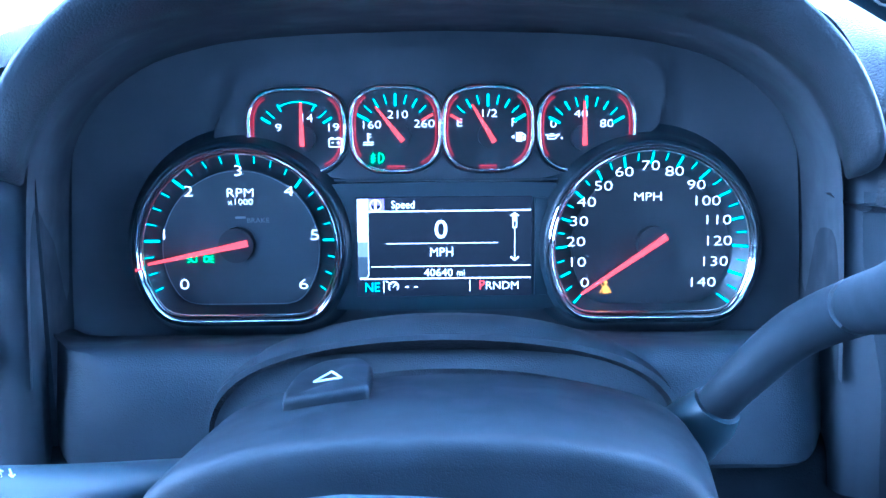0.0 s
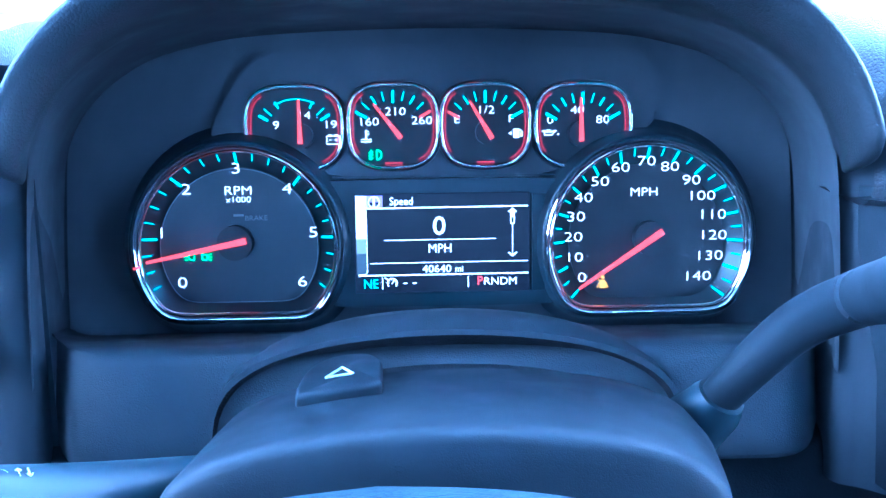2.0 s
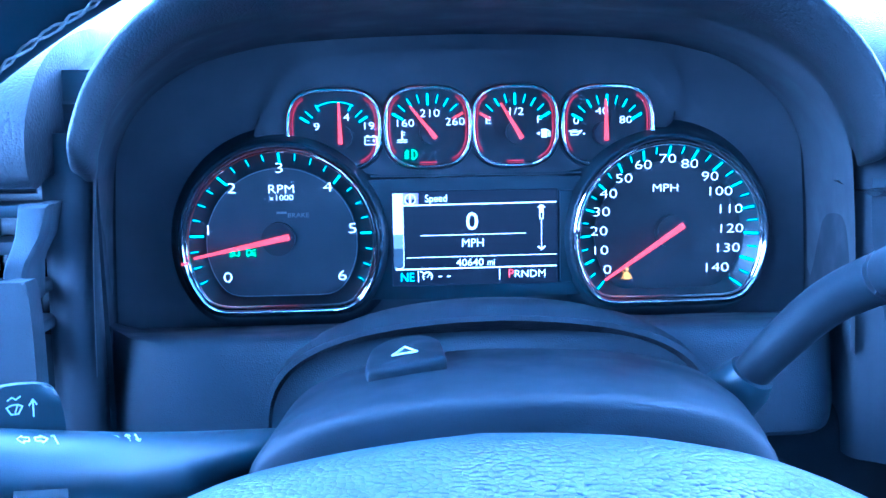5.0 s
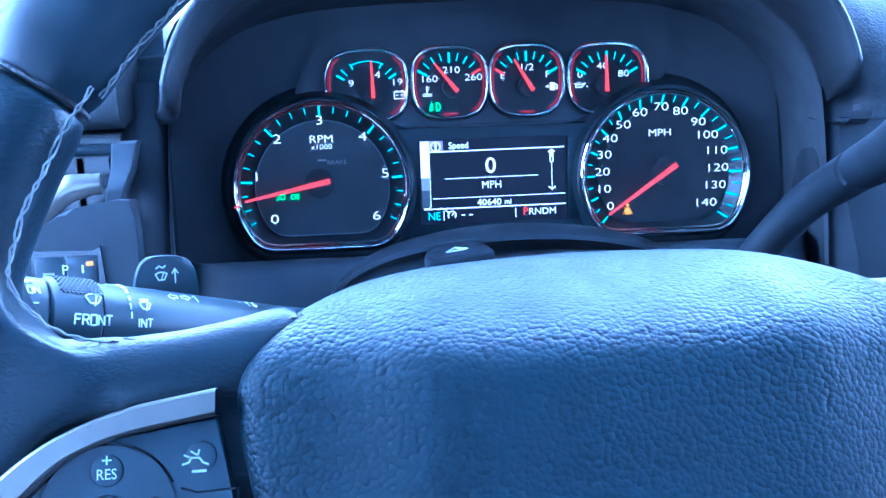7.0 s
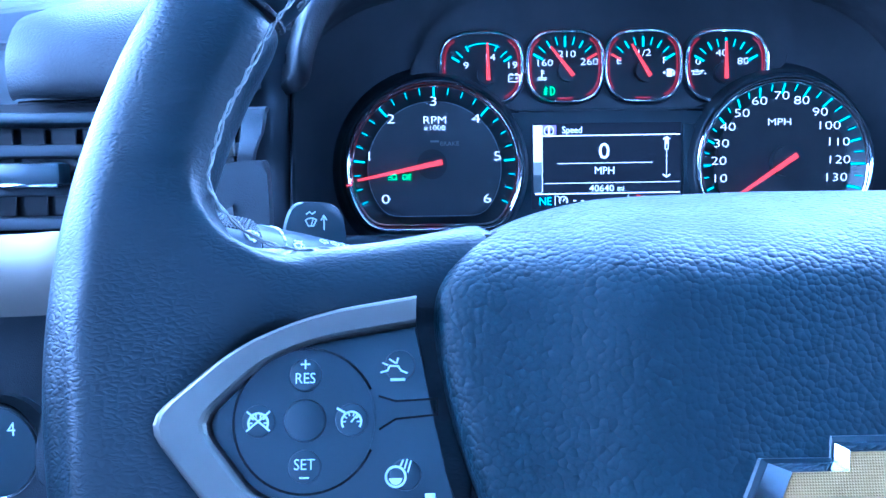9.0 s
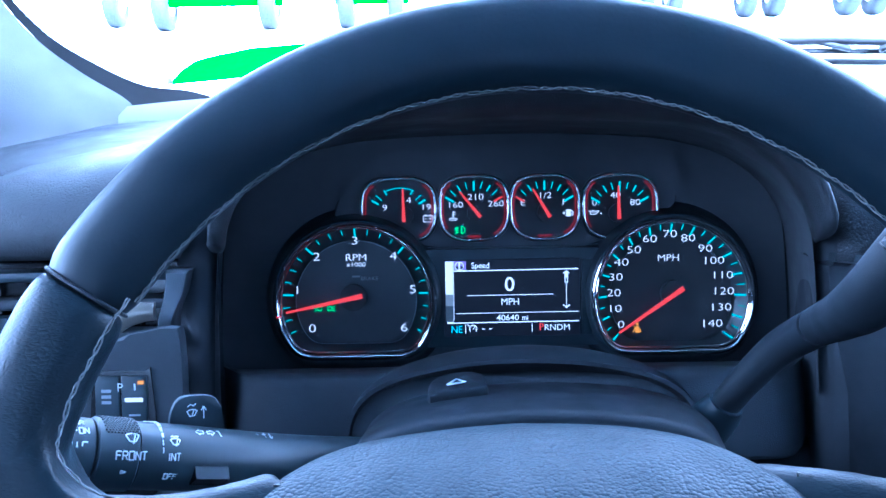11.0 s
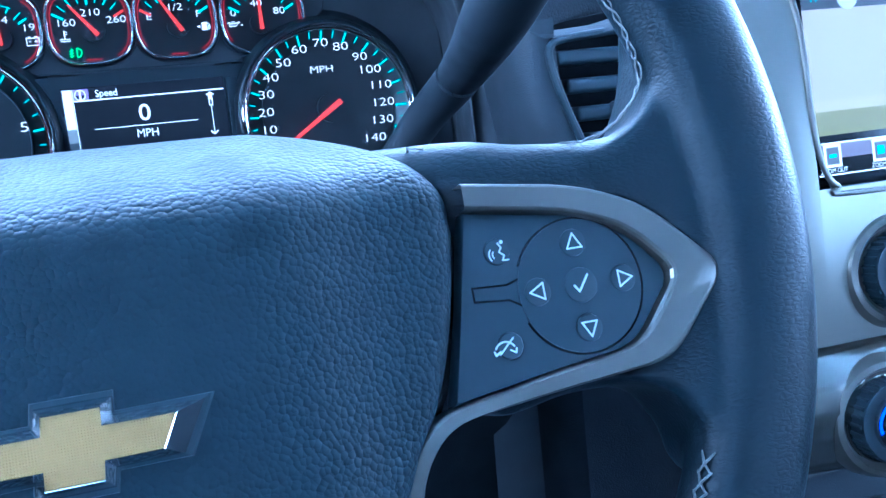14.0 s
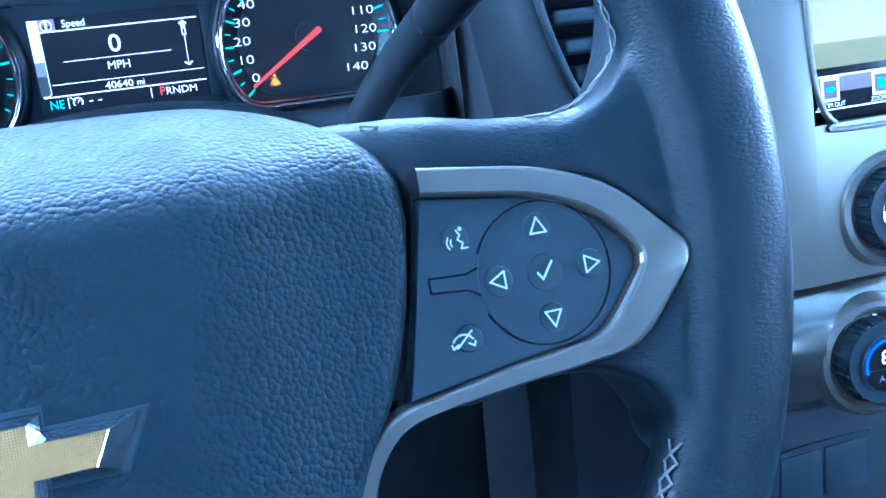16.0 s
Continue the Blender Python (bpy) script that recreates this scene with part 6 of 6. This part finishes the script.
# farm machines parked across the yard
def wheel_at(owner, x, y, r, w):
    prof = [(0.45 * r, -w), (0.8 * r, -w), (0.97 * r, -0.8 * w), (r, -0.4 * w), (r, 0.4 * w), (0.97 * r, 0.8 * w), (0.8 * r, w), (0.45 * r, w)]
    rings = [[(x + a, y + q * math.cos(t), GZ + r + q * math.sin(t)) for q, a in prof] for t in [2 * math.pi * k / 28 for k in range(28)]]
    rings.append(rings[0])
    tyre = world_mesh("tyre", *loft(rings, True), RUBBER, parent=owner, smooth=True)
    hub = [[(x + a, y + q * math.cos(t), GZ + r + q * math.sin(t)) for q, a in ((0.02, 0.3 * w), (0.3 * r, 0.4 * w), (0.45 * r, w), (0.46 * r, -w), (0.3 * r, -0.4 * w), (0.02, -0.3 * w))] for t in [2 * math.pi * k / 20 for k in range(21)]]
    world_mesh("rim", *loft(hub, True), YARDWALL, parent=tyre, smooth=True)


def machine(x, y, w, h, mat, label, tall=True):
    m = new("farm_machine")
    tagged(m, label, "farm machine", "machines in the yard")
    for nm, d, bev in (("body", (x - w / 2, x + w / 2, y, y + 2.4, GZ + 0.9, GZ + h), 0.12), ("chassis", (x - w / 2 - 0.4, x + w / 2 + 0.4, y - 0.2, y, GZ + 0.75, GZ + 1.1), 0.05), ("cab", (x - w / 4, x + w / 4, y + 0.3, y + 2.0, GZ + h, GZ + h + (1.6 if tall else 0.3)), 0.15)):
        bm = box(*[1000 * q for q in d], bevel=1000 * bev, seg=2)
        part(nm, bm, mat, m)
    for dx in (-w / 2, w / 2):
        wheel_at(m, x + dx, y - 0.3, 0.85, 0.25)
    return m


machine(-7.2, 30.0, 3.4, 2.4, MACHINE, "green farm machine parked on the concrete")
machine(-2.2, 30.0, 1.6, 2.1, MACHINE, "green farm machine parked on the concrete")
machine(-13.5, 33.0, 4.0, 2.6, YARDWALL, "pale farm machine parked on the concrete")
for x in (6.0, 9.6, 13.2, 16.8, 20.4):
    machine(x, 33.0, 2.6, 2.2, YARDWALL, "pale implement on dark wheels", False)
mower = new("mower_deck")
tagged(mower, "low green mower deck standing on the concrete", "mower")
deck = loft([[(x - 0.45, 11.7 + dy, z) for dy, z in ((0, GZ), (0, GZ + 0.3 * h), (0.1, GZ + 0.5 * h), (0.9, GZ + h), (1.6, GZ + h), (1.8, GZ))] for x, h in ((-3.3, 0.3), (-3.1, 0.42), (-2.4, 0.55), (-1.6, 0.6), (-1.5, 0.4))], False, False, False)
world_mesh("deck", *deck, MACHINE, parent=mower)
for dx in (-3.65, -2.15):
    wheel_at(mower, dx, 11.5, 0.16, 0.05)
shed = new("shed")
tagged(shed, "pale sheet metal shed across the yard", "shed")
for nm, d in (("wall", (-40, 45, 60, 61, GZ, GZ + 7)), ("roof", (-41, 46, 58.5, 70, GZ + 7, GZ + 7.4))):
    world_mesh(nm, *wbox(*d), YARDWALL, parent=shed)
